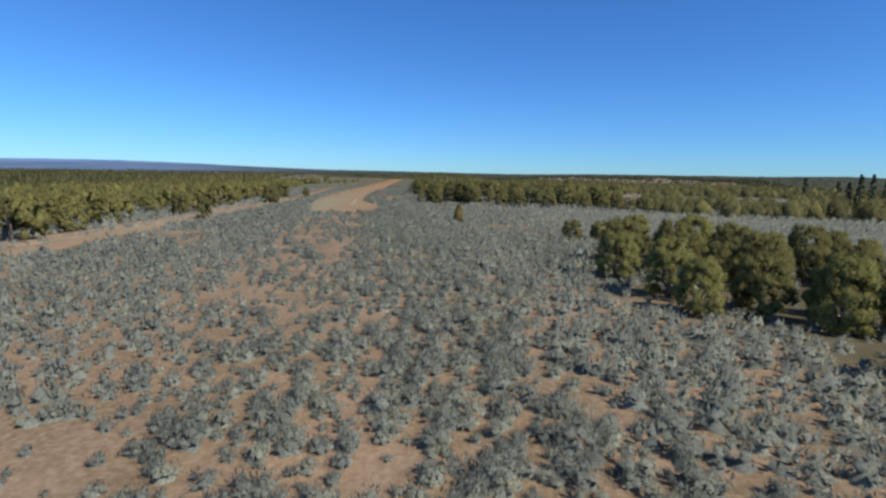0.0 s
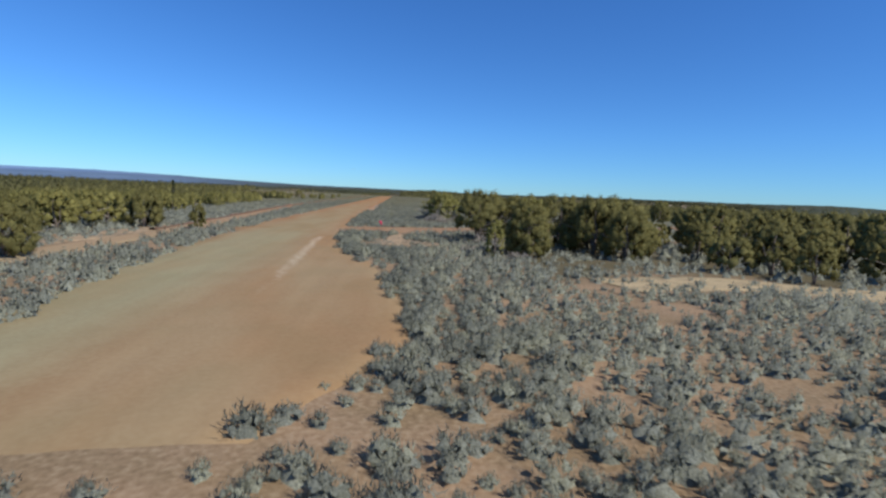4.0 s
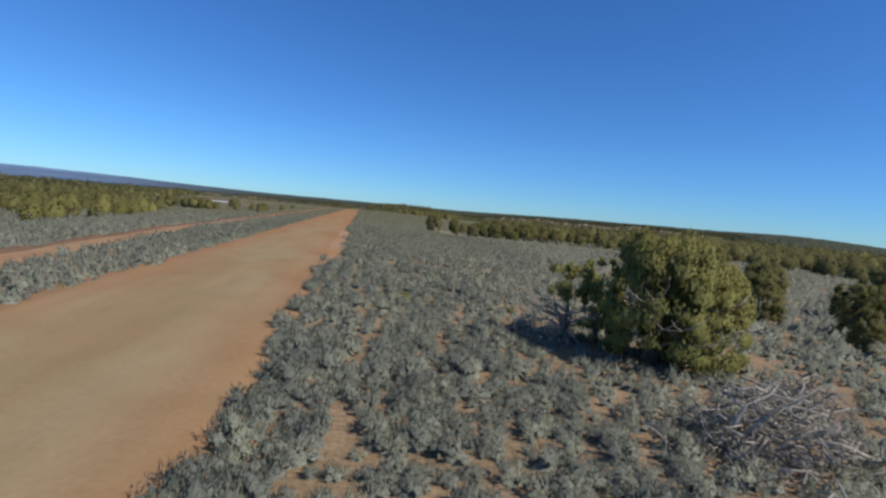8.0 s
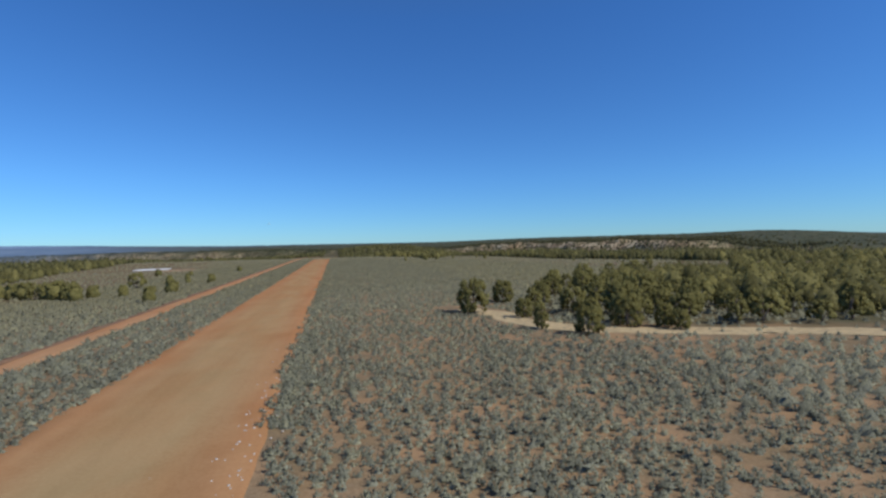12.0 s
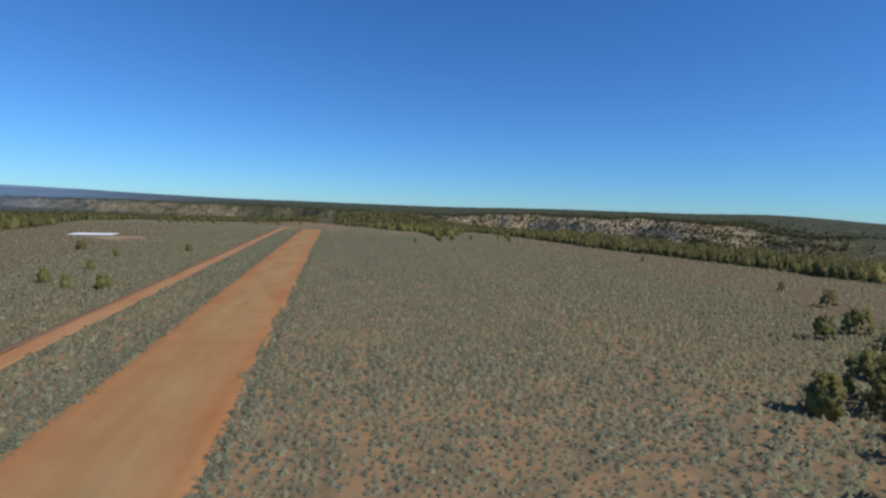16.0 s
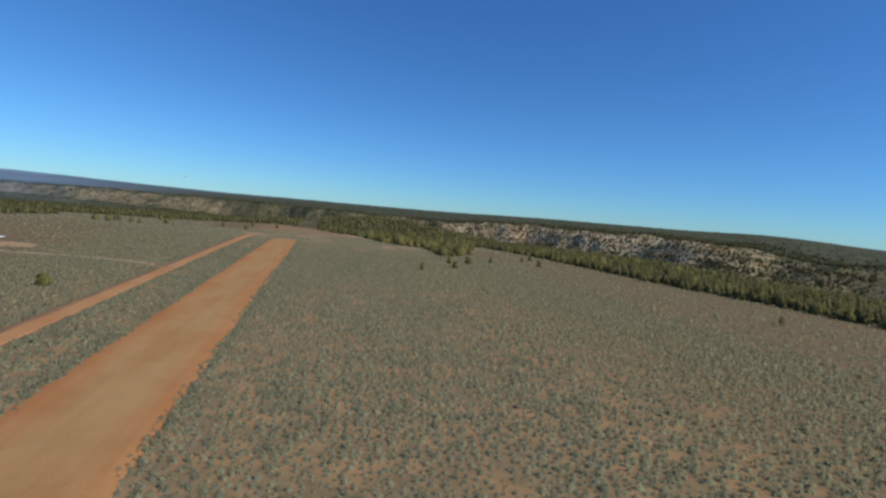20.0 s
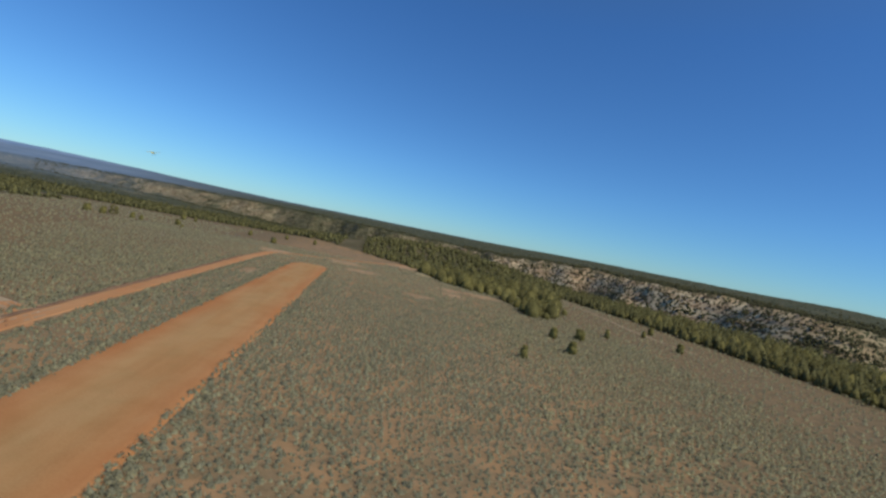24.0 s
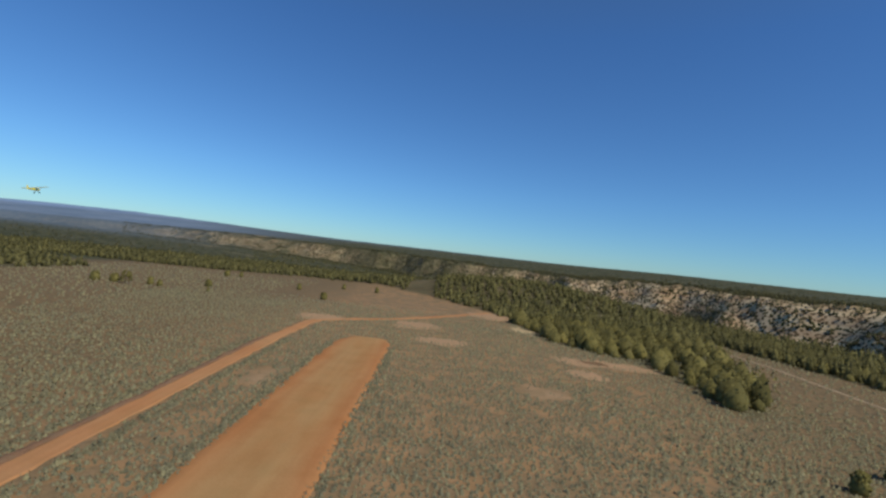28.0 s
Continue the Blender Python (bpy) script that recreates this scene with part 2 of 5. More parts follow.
def mix(tree, fac, a, b, how="MIX"):
    n = add(tree, "MixRGB")
    n.blend_type = how
    for v, s in ((fac, "Fac"), (a, "Color1"), (b, "Color2")):
        if isinstance(v, (int, float)):
            n.inputs[s].default_value = v
        elif isinstance(v, tuple):
            n.inputs[s].default_value = (*v, 1)
        else:
            tree.links.new(v, n.inputs[s])
    return n.outputs["Color"]


def bump(tree, node, height, strength=0.5, distance=0.03):
    n = add(tree, "Bump", Strength=strength, Distance=distance)
    tree.links.new(height, n.inputs["Height"])
    tree.links.new(n.outputs["Normal"], node.inputs["Normal"])


def attr(tree, name):
    n = add(tree, "Attribute")
    n.attribute_name = name
    return n.outputs["Fac"]


def soil_nodes(tree):
    fine = grain(tree, 0.12, 6)
    wide = grain(tree, 2.6, 5)
    red = ramp(tree, fine, (0.3, (0.30, 0.19, 0.107)), (0.5, (0.37, 0.246, 0.145)), (0.72, (0.44, 0.315, 0.195)))
    grey = ramp(tree, fine, (0.3, (0.18, 0.125, 0.068)), (0.55, (0.27, 0.19, 0.105)), (0.75, (0.36, 0.275, 0.165)))
    return red, grey, fine, wide


def ground_material():
    m, t, n = shade("mesa_soil", (0.3, 0.18, 0.11), 0.95, 0.1)
    red, grey, fine, wide = soil_nodes(t)
    litter = ramp(t, wide, (0.36, (0.1,) * 3), (0.58, (0.9,) * 3))
    near = mix(t, litter, red, grey)
    pale = ramp(t, fine, (0.3, (0.36, 0.265, 0.165)), (0.7, (0.50, 0.385, 0.255)))
    near = mix(t, attr(t, "sand"), near, pale)
    far = ramp(t, grain(t, 0.75, 5), (0.33, (0.105, 0.083, 0.047)), (0.5, (0.158, 0.117, 0.064)), (0.66, (0.225, 0.152, 0.078)))
    patch = ramp(t, grain(t, 3.2, 6), (0.46, (0.0,) * 3), (0.60, (0.8,) * 3))
    patch = mix(t, 1.0, patch, ramp(t, attr(t, "brush"), (0.66, (1.0,) * 3), (0.92, (0.12,) * 3)), "MULTIPLY")
    far = mix(t, patch, far, (0.33, 0.185, 0.084))
    col = mix(t, attr(t, "brush"), near, far)
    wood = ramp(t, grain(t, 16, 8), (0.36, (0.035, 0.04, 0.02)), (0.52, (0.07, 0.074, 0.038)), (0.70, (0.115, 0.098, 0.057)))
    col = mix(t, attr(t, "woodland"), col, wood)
    # Aerial haze painted into the base colour: the farther land turns blue.
    haze_blue = ramp(t, grain(t, 260, 6), (0.35, (0.15, 0.24, 0.385)), (0.65, (0.23, 0.325, 0.48)))
    col = mix(t, attr(t, "distance"), col, haze_blue)
    rock = ramp(t, grain(t, 24, 8), (0.32, (0.43, 0.29, 0.165)), (0.45, (0.55, 0.405, 0.24)), (0.62, (0.66, 0.53, 0.335)), (0.8, (0.43, 0.285, 0.165)))
    band = ramp(t, grain(t, 90, 6), (0.34, (0.1,) * 3), (0.43, (1.0,) * 3))
    face = mix(t, 1.0, attr(t, "cliff"), band, "MULTIPLY")
    spots = add(t, "TexVoronoi", Scale=0.27)
    t.links.new(add(t, "TexCoord").outputs["Object"], spots.inputs["Vector"])
    bushes = ramp(t, spots.outputs["Distance"], (0.44, (0.0,) * 3), (0.52, (1.0,) * 3))
    rock = mix(t, bushes, (0.06, 0.065, 0.03), rock)
    strata = add(t, "TexNoise", Scale=0.16, Detail=5)
    flat = add(t, "Mapping", Scale=(0.12, 0.12, 2.0))
    t.links.new(add(t, "TexCoord").outputs["Object"], flat.inputs["Vector"])
    t.links.new(flat.outputs["Vector"], strata.inputs["Vector"])
    rock = mix(t, ramp(t, strata.outputs["Fac"], (0.46, (0.0,) * 3), (0.60, (0.45,) * 3)), rock, (0.24, 0.14, 0.09))
    col = mix(t, face, col, rock)
    t.links.new(col, n.inputs["Base Color"])
    bump(t, n, fine, 0.15, 0.015)
    return m


def road_material(name, tint, streak, crown=True):
    m, t, n = shade(name, (0.4, 0.2, 0.12), 0.95, 0.08)
    red, grey, fine, wide = soil_nodes(t)
    co = add(t, "TexCoord").outputs["Object"]
    mp = add(t, "Mapping", Scale=(1.0, 0.05, 1.0))
    t.links.new(co, mp.inputs["Vector"])
    lanes = grain(t, 0.9, 5, mp.outputs["Vector"])
    red = mix(t, 0.6, red, (0.385, 0.247, 0.14))
    col = mix(t, ramp(t, lanes, (0.35, (0.0,) * 3), (0.65, (streak,) * 3)), red, (0.47, 0.32, 0.185))
    col = mix(t, ramp(t, wide, (0.45, (0.0,) * 3), (0.75, (0.35,) * 3)), col, (0.27, 0.21, 0.115))
    stain = add(t, "Mapping", Scale=(1.0, 0.3, 1.0))
    t.links.new(co, stain.inputs["Vector"])
    blots = grain(t, 3.5, 5, stain.outputs["Vector"])
    col = mix(t, ramp(t, blots, (0.42, (0.0,) * 3), (0.62, (0.6,) * 3)), col, mix(t, 1.0, col, (0.92, 0.76, 0.66), "MULTIPLY"))
    col = mix(t, 0.85, col, tint, "MULTIPLY")
    xyz = add(t, "SeparateXYZ")
    t.links.new(co, xyz.inputs[0])
    if crown:
        off = add(t, "Math")
        off.operation = "ADD"
        off.inputs[1].default_value = 4.0
        t.links.new(xyz.outputs["X"], off.inputs[0])
        away = add(t, "Math")
        away.operation = "ABSOLUTE"
        t.links.new(off.outputs[0], away.inputs[0])
        wob = add(t, "Math")
        wob.operation = "MULTIPLY_ADD"
        wob.inputs[1].default_value = 3.0
        t.links.new(wide, wob.inputs[0])
        t.links.new(away.outputs[0], wob.inputs[2])
        side = add(t, "MapRange")
        for k, v in (("From Min", 3.0), ("From Max", 5.2)):
            side.inputs[k].default_value = v
        t.links.new(wob.outputs[0], side.inputs["Value"])
        chalk = add(t, "Math")
        chalk.operation = "MULTIPLY"
        t.links.new(attr(t, "pale"), chalk.inputs[0])
        t.links.new(ramp(t, grain(t, 0.22, 6), (0.34, (0.35,) * 3), (0.60, (1.0,) * 3)), chalk.inputs[1])
        col = mix(t, ramp(t, chalk.outputs[0], (0.15, (0.0,) * 3), (0.8, (0.75,) * 3)), col, (0.58, 0.49, 0.35))
        col = mix(t, side.outputs["Result"], mix(t, 0.8, col, (0.94, 0.99, 0.91), "MULTIPLY"), mix(t, 1.0, col, (1.0, 0.86, 0.77), "MULTIPLY"))
    start = add(t, "MapRange")
    for k, v in (("From Min", 14.0), ("From Max", -14.0)):
        start.inputs[k].default_value = v
    t.links.new(xyz.outputs["Y"], start.inputs["Value"])
    col = mix(t, start.outputs["Result"], col, mix(t, 1.0, col, (0.97, 1.08, 1.14), "MULTIPLY"))
    along = add(t, "MapRange")
    for k, v in (("From Min", 10.0), ("From Max", 150.0)):
        along.inputs[k].default_value = v
    t.links.new(xyz.outputs["Y"], along.inputs["Value"])
    col = mix(t, along.outputs["Result"], col, mix(t, 1.0, col, (1.11, 0.865, 0.73), "MULTIPLY"))
    t.links.new(col, n.inputs["Base Color"])
    bump(t, n, fine, 0.12, 0.012)
    return m


def leaf_material(name, dark, light, tip, rough=0.75, through_light=0.35, fleck=0.05, dry=None):
    m, t, n = shade(name, light, rough, 0.15)
    specks = grain(t, fleck, 3)
    isl = add(t, "NewGeometry").outputs["Random Per Island"]
    col = ramp(t, isl, (0.0, dark), (0.5, light), (1.0, tip))
    if dry:
        place = add(t, "SeparateXYZ")
        t.links.new(add(t, "TexCoord").outputs["Object"], place.inputs[0])
        up_field = add(t, "MapRange")
        for k, v in (("From Min", 20.0), ("From Max", 160.0)):
            up_field.inputs[k].default_value = v
        t.links.new(place.outputs["Y"], up_field.inputs["Value"])
        col = mix(t, up_field.outputs["Result"], col, mix(t, 1.0, col, dry, "MULTIPLY"))
    obj = add(t, "ObjectInfo").outputs["Random"]
    col = mix(t, ramp(t, obj, (0.0, (0.0,) * 3), (1.0, (0.45,) * 3)), col, tuple(c * 0.72 for c in light))
    tone = ramp(t, attr(t, "tone"), (0.0, (0.78, 0.78, 0.76)), (0.5, (1, 1, 1)), (1.0, (1.30, 1.27, 1.16)))
    col = mix(t, 1.0, col, tone, "MULTIPLY")
    col = mix(t, 1.0, col, ramp(t, specks, (0.34, (0.72,) * 3), (0.5, (1.04,) * 3), (0.66, (1.35,) * 3)), "MULTIPLY")
    bump(t, n, specks, 0.6, fleck * 0.6)
    t.links.new(col, n.inputs["Base Color"])
    thin = add(t, "BsdfTranslucent")
    t.links.new(col, thin.inputs["Color"])
    both = add(t, "MixShader", Fac=through_light)
    t.links.new(n.outputs["BSDF"], both.inputs[1])
    t.links.new(thin.outputs["BSDF"], both.inputs[2])
    t.links.new(both.outputs["Shader"], t.nodes["Material Output"].inputs["Surface"])
    return m


def plain_material(name, a, b, size, rough=0.8, spec=0.2, metal=0.0):
    m, t, n = shade(name, a, rough, spec)
    n.inputs["Metallic"].default_value = metal
    f = grain(t, size, 5)
    t.links.new(ramp(t, f, (0.35, a), (0.65, b)), n.inputs["Base Color"])
    bump(t, n, f, 0.4, size * 0.2)
    return m


def soil_material(name, dark, light, litter, much=0.65, size=0.7):
    m, t, n = shade(name, dark, 0.95, 0.1)
    fine = grain(t, 0.09, 6)
    col = ramp(t, fine, (0.34, dark), (0.66, light))
    col = mix(t, ramp(t, grain(t, size, 8), (0.46, (0.0,) * 3), (0.62, (much,) * 3)), col, litter)
    col = mix(t, ramp(t, grain(t, 4.0, 3), (0.4, (0.0,) * 3), (0.65, (0.3,) * 3)), col, light)
    t.links.new(col, n.inputs["Base Color"])
    bump(t, n, fine, 0.4, 0.015)
    return m


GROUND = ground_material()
CLEAR_DIRT = soil_material("tan_clearing_dirt", (0.36, 0.245, 0.14), (0.47, 0.335, 0.20), (0.215, 0.175, 0.115), 0.85, 1.3)
PATCH_DIRT = soil_material("bare_red_soil", (0.31, 0.19, 0.105), (0.44, 0.28, 0.16), (0.27, 0.21, 0.13))
SANDY = soil_material("pale_sand", (0.38, 0.28, 0.15), (0.54, 0.42, 0.24), (0.29, 0.22, 0.13))
BERM_DIRT = soil_material("dark_berm_dirt", (0.13, 0.075, 0.045), (0.24, 0.14, 0.085), (0.17, 0.125, 0.08))
RUNWAY = road_material("runway_dirt", (0.925, 1.03, 0.99), 0.35)
SIDE_DIRT = road_material("side_road_dirt", (0.90, 0.82, 0.76), 0.4, False)
TRACK_DIRT = road_material("track_dirt", (1.02, 1.04, 0.99), 0.3, False)
SPUR_DIRT = plain_material("pale_track_dirt", (0.31, 0.235, 0.15), (0.43, 0.33, 0.215), 0.5, 0.95, 0.1)
SAGE = leaf_material("sagebrush_leaf", (0.268, 0.277, 0.218), (0.323, 0.333, 0.264), (0.386, 0.396, 0.316), 0.85, 0.4, 0.04, (0.82, 0.755, 0.60))
DRY_GRASS = leaf_material("dry_grass", (0.23, 0.19, 0.13), (0.29, 0.24, 0.165), (0.36, 0.30, 0.21), 0.9, 0.3, 0.03)
JUNIPER = leaf_material("juniper_foliage", (0.15, 0.138, 0.048), (0.225, 0.205, 0.07), (0.30, 0.27, 0.095), 0.8, 0.4, 0.08)
BROWN_JUNIPER = leaf_material("rusty_juniper_foliage", (0.11, 0.085, 0.028), (0.25, 0.185, 0.062), (0.36, 0.27, 0.09), 0.75, 0.4)
YELLOW_JUNIPER = leaf_material("yellow_green_juniper_foliage", (0.19, 0.178, 0.056), (0.28, 0.262, 0.082), (0.37, 0.345, 0.11), 0.8, 0.35, 0.08)
WEST_JUNIPER = leaf_material("western_juniper_foliage", (0.18, 0.165, 0.052), (0.27, 0.245, 0.076), (0.36, 0.325, 0.105), 0.8, 0.4, 0.08)
WOODS_JUNIPER = leaf_material("woodland_juniper_foliage", (0.128, 0.118, 0.044), (0.19, 0.173, 0.063), (0.256, 0.23, 0.086), 0.8, 0.4, 0.1)
FAR_TREE = leaf_material("far_tree_foliage", (0.10, 0.096, 0.04), (0.148, 0.14, 0.057), (0.20, 0.187, 0.078), 0.8, 0.35, 0.4)
CANYON_TREE = leaf_material("canyon_conifer_foliage", (0.062, 0.062, 0.03), (0.095, 0.092, 0.044), (0.135, 0.128, 0.062), 0.8, 0.3, 0.4)
PINE = leaf_material("dark_pine_foliage", (0.018, 0.026, 0.012), (0.04, 0.052, 0.02), (0.07, 0.08, 0.035))
BARK = plain_material("juniper_bark", (0.11, 0.085, 0.065), (0.24, 0.20, 0.165), 0.06, 0.95, 0.1)
DEADWOOD = plain_material("weathered_deadwood", (0.24, 0.20, 0.155), (0.47, 0.42, 0.345), 0.05, 0.9, 0.15)
STONE = plain_material("pale_stone", (0.34, 0.29, 0.24), (0.54, 0.49, 0.43), 0.1, 0.9, 0.2)
CLOTH = plain_material("white_ground_sheet", (0.74, 0.74, 0.73), (0.84, 0.84, 0.83), 1.2, 0.7, 0.3)
PINK = plain_material("pink_windsock_fabric", (0.80, 0.025, 0.10), (0.90, 0.05, 0.16), 0.06, 0.6, 0.3)
POLE = plain_material("grey_pole", (0.25, 0.24, 0.22), (0.38, 0.36, 0.33), 0.05, 0.5, 0.4)
YELLOW = plain_material("yellow_covering", (0.72, 0.60, 0.03), (0.80, 0.70, 0.06), 0.2, 0.4, 0.5)
DARK = plain_material("dark_plastic", (0.02, 0.02, 0.02), (0.05, 0.05, 0.05), 0.05, 0.5, 0.4)


# ---- mesh helpers ----
def mesh_of(name, verts, faces, mat, tone=None, smooth_faces=False, normals=None):
    """verts (n, 3); faces (m, k) of one corner count, or a list of such arrays."""
    me = bpy.data.meshes.new(name)
    groups = faces if isinstance(faces, list) else [faces]
    verts = np.ascontiguousarray(verts, dtype=np.float32)
    me.vertices.add(len(verts))
    me.vertices.foreach_set("co", verts.ravel())
    idx = np.concatenate([np.asarray(g, np.int32).ravel() for g in groups])
    total = np.concatenate([np.full(len(g), np.shape(g)[1], np.int32) for g in groups])
    start = np.concatenate([[0], np.cumsum(total)[:-1]]).astype(np.int32)
    me.loops.add(len(idx))
    me.loops.foreach_set("vertex_index", idx)
    me.polygons.add(len(total))
    me.polygons.foreach_set("loop_start", start)
    me.polygons.foreach_set("loop_total", total)
    if smooth_faces:
        me.polygons.foreach_set("use_smooth", np.ones(len(total), bool))
    me.update(calc_edges=True)
    me.validate()
    if normals is not None:
        c = me.attributes.new("custom_normal", "FLOAT_VECTOR", "POINT")
        c.data.foreach_set("vector", np.ascontiguousarray(normals, dtype=np.float32).ravel())
    me.materials.append(mat)
    a = me.attributes.new("tone", "FLOAT", "POINT")
    a.data.foreach_set("value", np.full(len(verts), 0.5, np.float32) if tone is None else np.asarray(tone, np.float32))
    return me


def part(name, me, parent, label=""):
    ob = new(name, me)
    ob.parent = parent
    return tagged(ob, label)


def tube(points, radii, sides=6):
    """A tapered tube along points, with closed ends."""
    pts = np.array(points, float)
    vs, n = [], len(pts)
    for i in range(n):
        d = pts[min(i + 1, n - 1)] - pts[max(i - 1, 0)]
        d /= np.linalg.norm(d) + 1e-9
        a = np.cross(d, (0.31, 0.95, 0.1) if abs(d[2]) > 0.8 else (0, 0, 1))
        a /= np.linalg.norm(a) + 1e-9
        b = np.cross(d, a)
        for k in range(sides):
            t = 2 * math.pi * k / sides
            vs.append(pts[i] + radii[i] * (math.cos(t) * a + math.sin(t) * b))
    f = [(i * sides + k, i * sides + (k + 1) % sides, (i + 1) * sides + (k + 1) % sides, (i + 1) * sides + k) for i in range(n - 1) for k in range(sides)]
    vs += [pts[0], pts[-1]]
    e = [(len(vs) - 2, (k + 1) % sides, k) for k in range(sides)]
    e += [(len(vs) - 1, (n - 1) * sides + k, (n - 1) * sides + (k + 1) % sides) for k in range(sides)]
    return np.array(vs), np.array(f), np.array(e)


def join(pieces):
    """Joins (verts, quads, tris) pieces."""
    v, q, t, n = [], [], [], 0
    for a, b, c in pieces:
        v.append(a)
        if len(b):
            q.append(np.asarray(b) + n)
        if len(c):
            t.append(np.asarray(c) + n)
        n += len(a)
    return np.concatenate(v), [np.concatenate(g) for g in (q, t) if g]


def blades(rng, centres, outward, length, width, up=0.5, flat=0.0, facing=None, hug=0.7):
    """Small leaf sprays: one pointed triangle each, at centres, leaning outward and up."""
    n = len(centres)
    d = outward + rng.normal(0, 0.45, (n, 3)) + np.array((0, 0, up))
    if facing is not None:
        d = d - hug * np.sum(d * facing, 1)[:, None] * facing
    d /= np.linalg.norm(d, axis=1)[:, None] + 1e-9
    side = rng.normal(0, 1, (n, 3)) * (1 - flat) + (np.array((0, 0, 1.0)) if facing is None else facing) * flat
    s = np.cross(d, side)
    s /= np.linalg.norm(s, axis=1)[:, None] + 1e-9
    L = (length * rng.uniform(0.6, 1.3, n))[:, None]
    Wd = (width * rng.uniform(0.7, 1.3, n))[:, None]
    v = np.stack([centres - d * L * 0.35 - s * Wd * 0.5, centres - d * L * 0.35 + s * Wd * 0.5, centres + d * L * 0.65], 1).reshape(-1, 3)
    f = np.arange(3 * n).reshape(-1, 3)
    if facing is not None:
        turned = np.sum(np.cross(v[1::3] - v[0::3], v[2::3] - v[0::3]) * facing, 1) < 0
        f[turned] = f[turned][:, ::-1]
    return v, f


def outward_of(v, middle):
    """Unit directions from a middle point."""
    d = v - np.array(middle)
    return d / (np.linalg.norm(d, axis=1)[:, None] + 1e-9)


# ---- leafy shapes ----
def lumps(rng, centres, radii, squash=0.85):
    """Uneven eight-sided lumps that carry the leaf sprays."""
    axes = np.array([(1, 0, 0), (0, 1, 0), (-1, 0, 0), (0, -1, 0), (0, 0, squash), (0, 0, -squash)], float)
    n = len(centres)
    v = centres[:, None] + axes[None] * radii[:, None, None] * rng.uniform(0.75, 1.25, (n, 6, 1)) + rng.normal(0, 0.2, (n, 6, 3)) * radii[:, None, None]
    f = np.array([(0, 1, 4), (1, 2, 4), (2, 3, 4), (3, 0, 4), (1, 0, 5), (2, 1, 5), (3, 2, 5), (0, 3, 5)])
    return v.reshape(-1, 3), (f[None] + 6 * np.arange(n)[:, None, None]).reshape(-1, 3)


def leafy(rng, centres, radii, per, length, width, up=0.5, squash=0.85, core=0.6, reach=1.05):
    """Lumps with leaf sprays standing off them, all in triangles."""
    lv, lf = lumps(rng, centres, radii * core, squash)
    k = np.repeat(np.arange(len(centres)), per)
    d = rng.normal(0, 1, (len(k), 3))
    d[:, 2] = np.abs(d[:, 2]) - 0.25
    d /= np.linalg.norm(d, axis=1)[:, None]
    c = centres[k] + d * radii[k][:, None] * rng.uniform(0.5, reach, len(k))[:, None] * np.array((1, 1, squash))
    bv, bf = blades(rng, c, d * 0.3, length, width, up + 0.25, 0.8, d)
    ln = (lv.reshape(-1, 6, 3) - centres[:, None]).reshape(-1, 3) / np.repeat(radii * core, 6)[:, None]
    bn = np.repeat(d, 3, 0) + rng.normal(0, 0.18, (3 * len(d), 3))
    return np.concatenate([lv, bv]), np.concatenate([lf, bf + len(lv)]), np.concatenate([ln, bn])


# ---- sagebrush ----
def mound(rng, radius, high, seg, rings, rough=0.25, foot=-0.02):
    """A low uneven dome, in triangles."""
    V = []
    side = rng.uniform(1 - rough, 1 + rough, seg)
    for k in range(rings):
        u = k / rings
        q = radius * math.sqrt(max(1 - u ** 2.2, 0.0)) * side * rng.uniform(1 - rough / 2, 1 + rough / 2, seg)
        a = 6.2832 * (np.arange(seg) + 0.5 * (k % 2) + rng.uniform(-0.2, 0.2, seg)) / seg
        V.append(np.stack([q * np.cos(a), q * np.sin(a), foot + (high - foot) * (u + (k > 0) * rng.uniform(-rough, rough, seg) * 0.35)], 1))
    V.append(np.array([(rng.uniform(-0.2, 0.2) * radius, rng.uniform(-0.2, 0.2) * radius, high)]))
    F = []
    for k in range(rings - 1):
        for i in range(seg):
            a, b, c, d = k * seg + i, k * seg + (i + 1) % seg, (k + 1) * seg + i, (k + 1) * seg + (i + 1) % seg
            F += [(a, b, c), (b, d, c)]
    F += [((rings - 1) * seg + i, (rings - 1) * seg + (i + 1) % seg, rings * seg) for i in range(seg)]
    return np.concatenate(V), np.array(F)


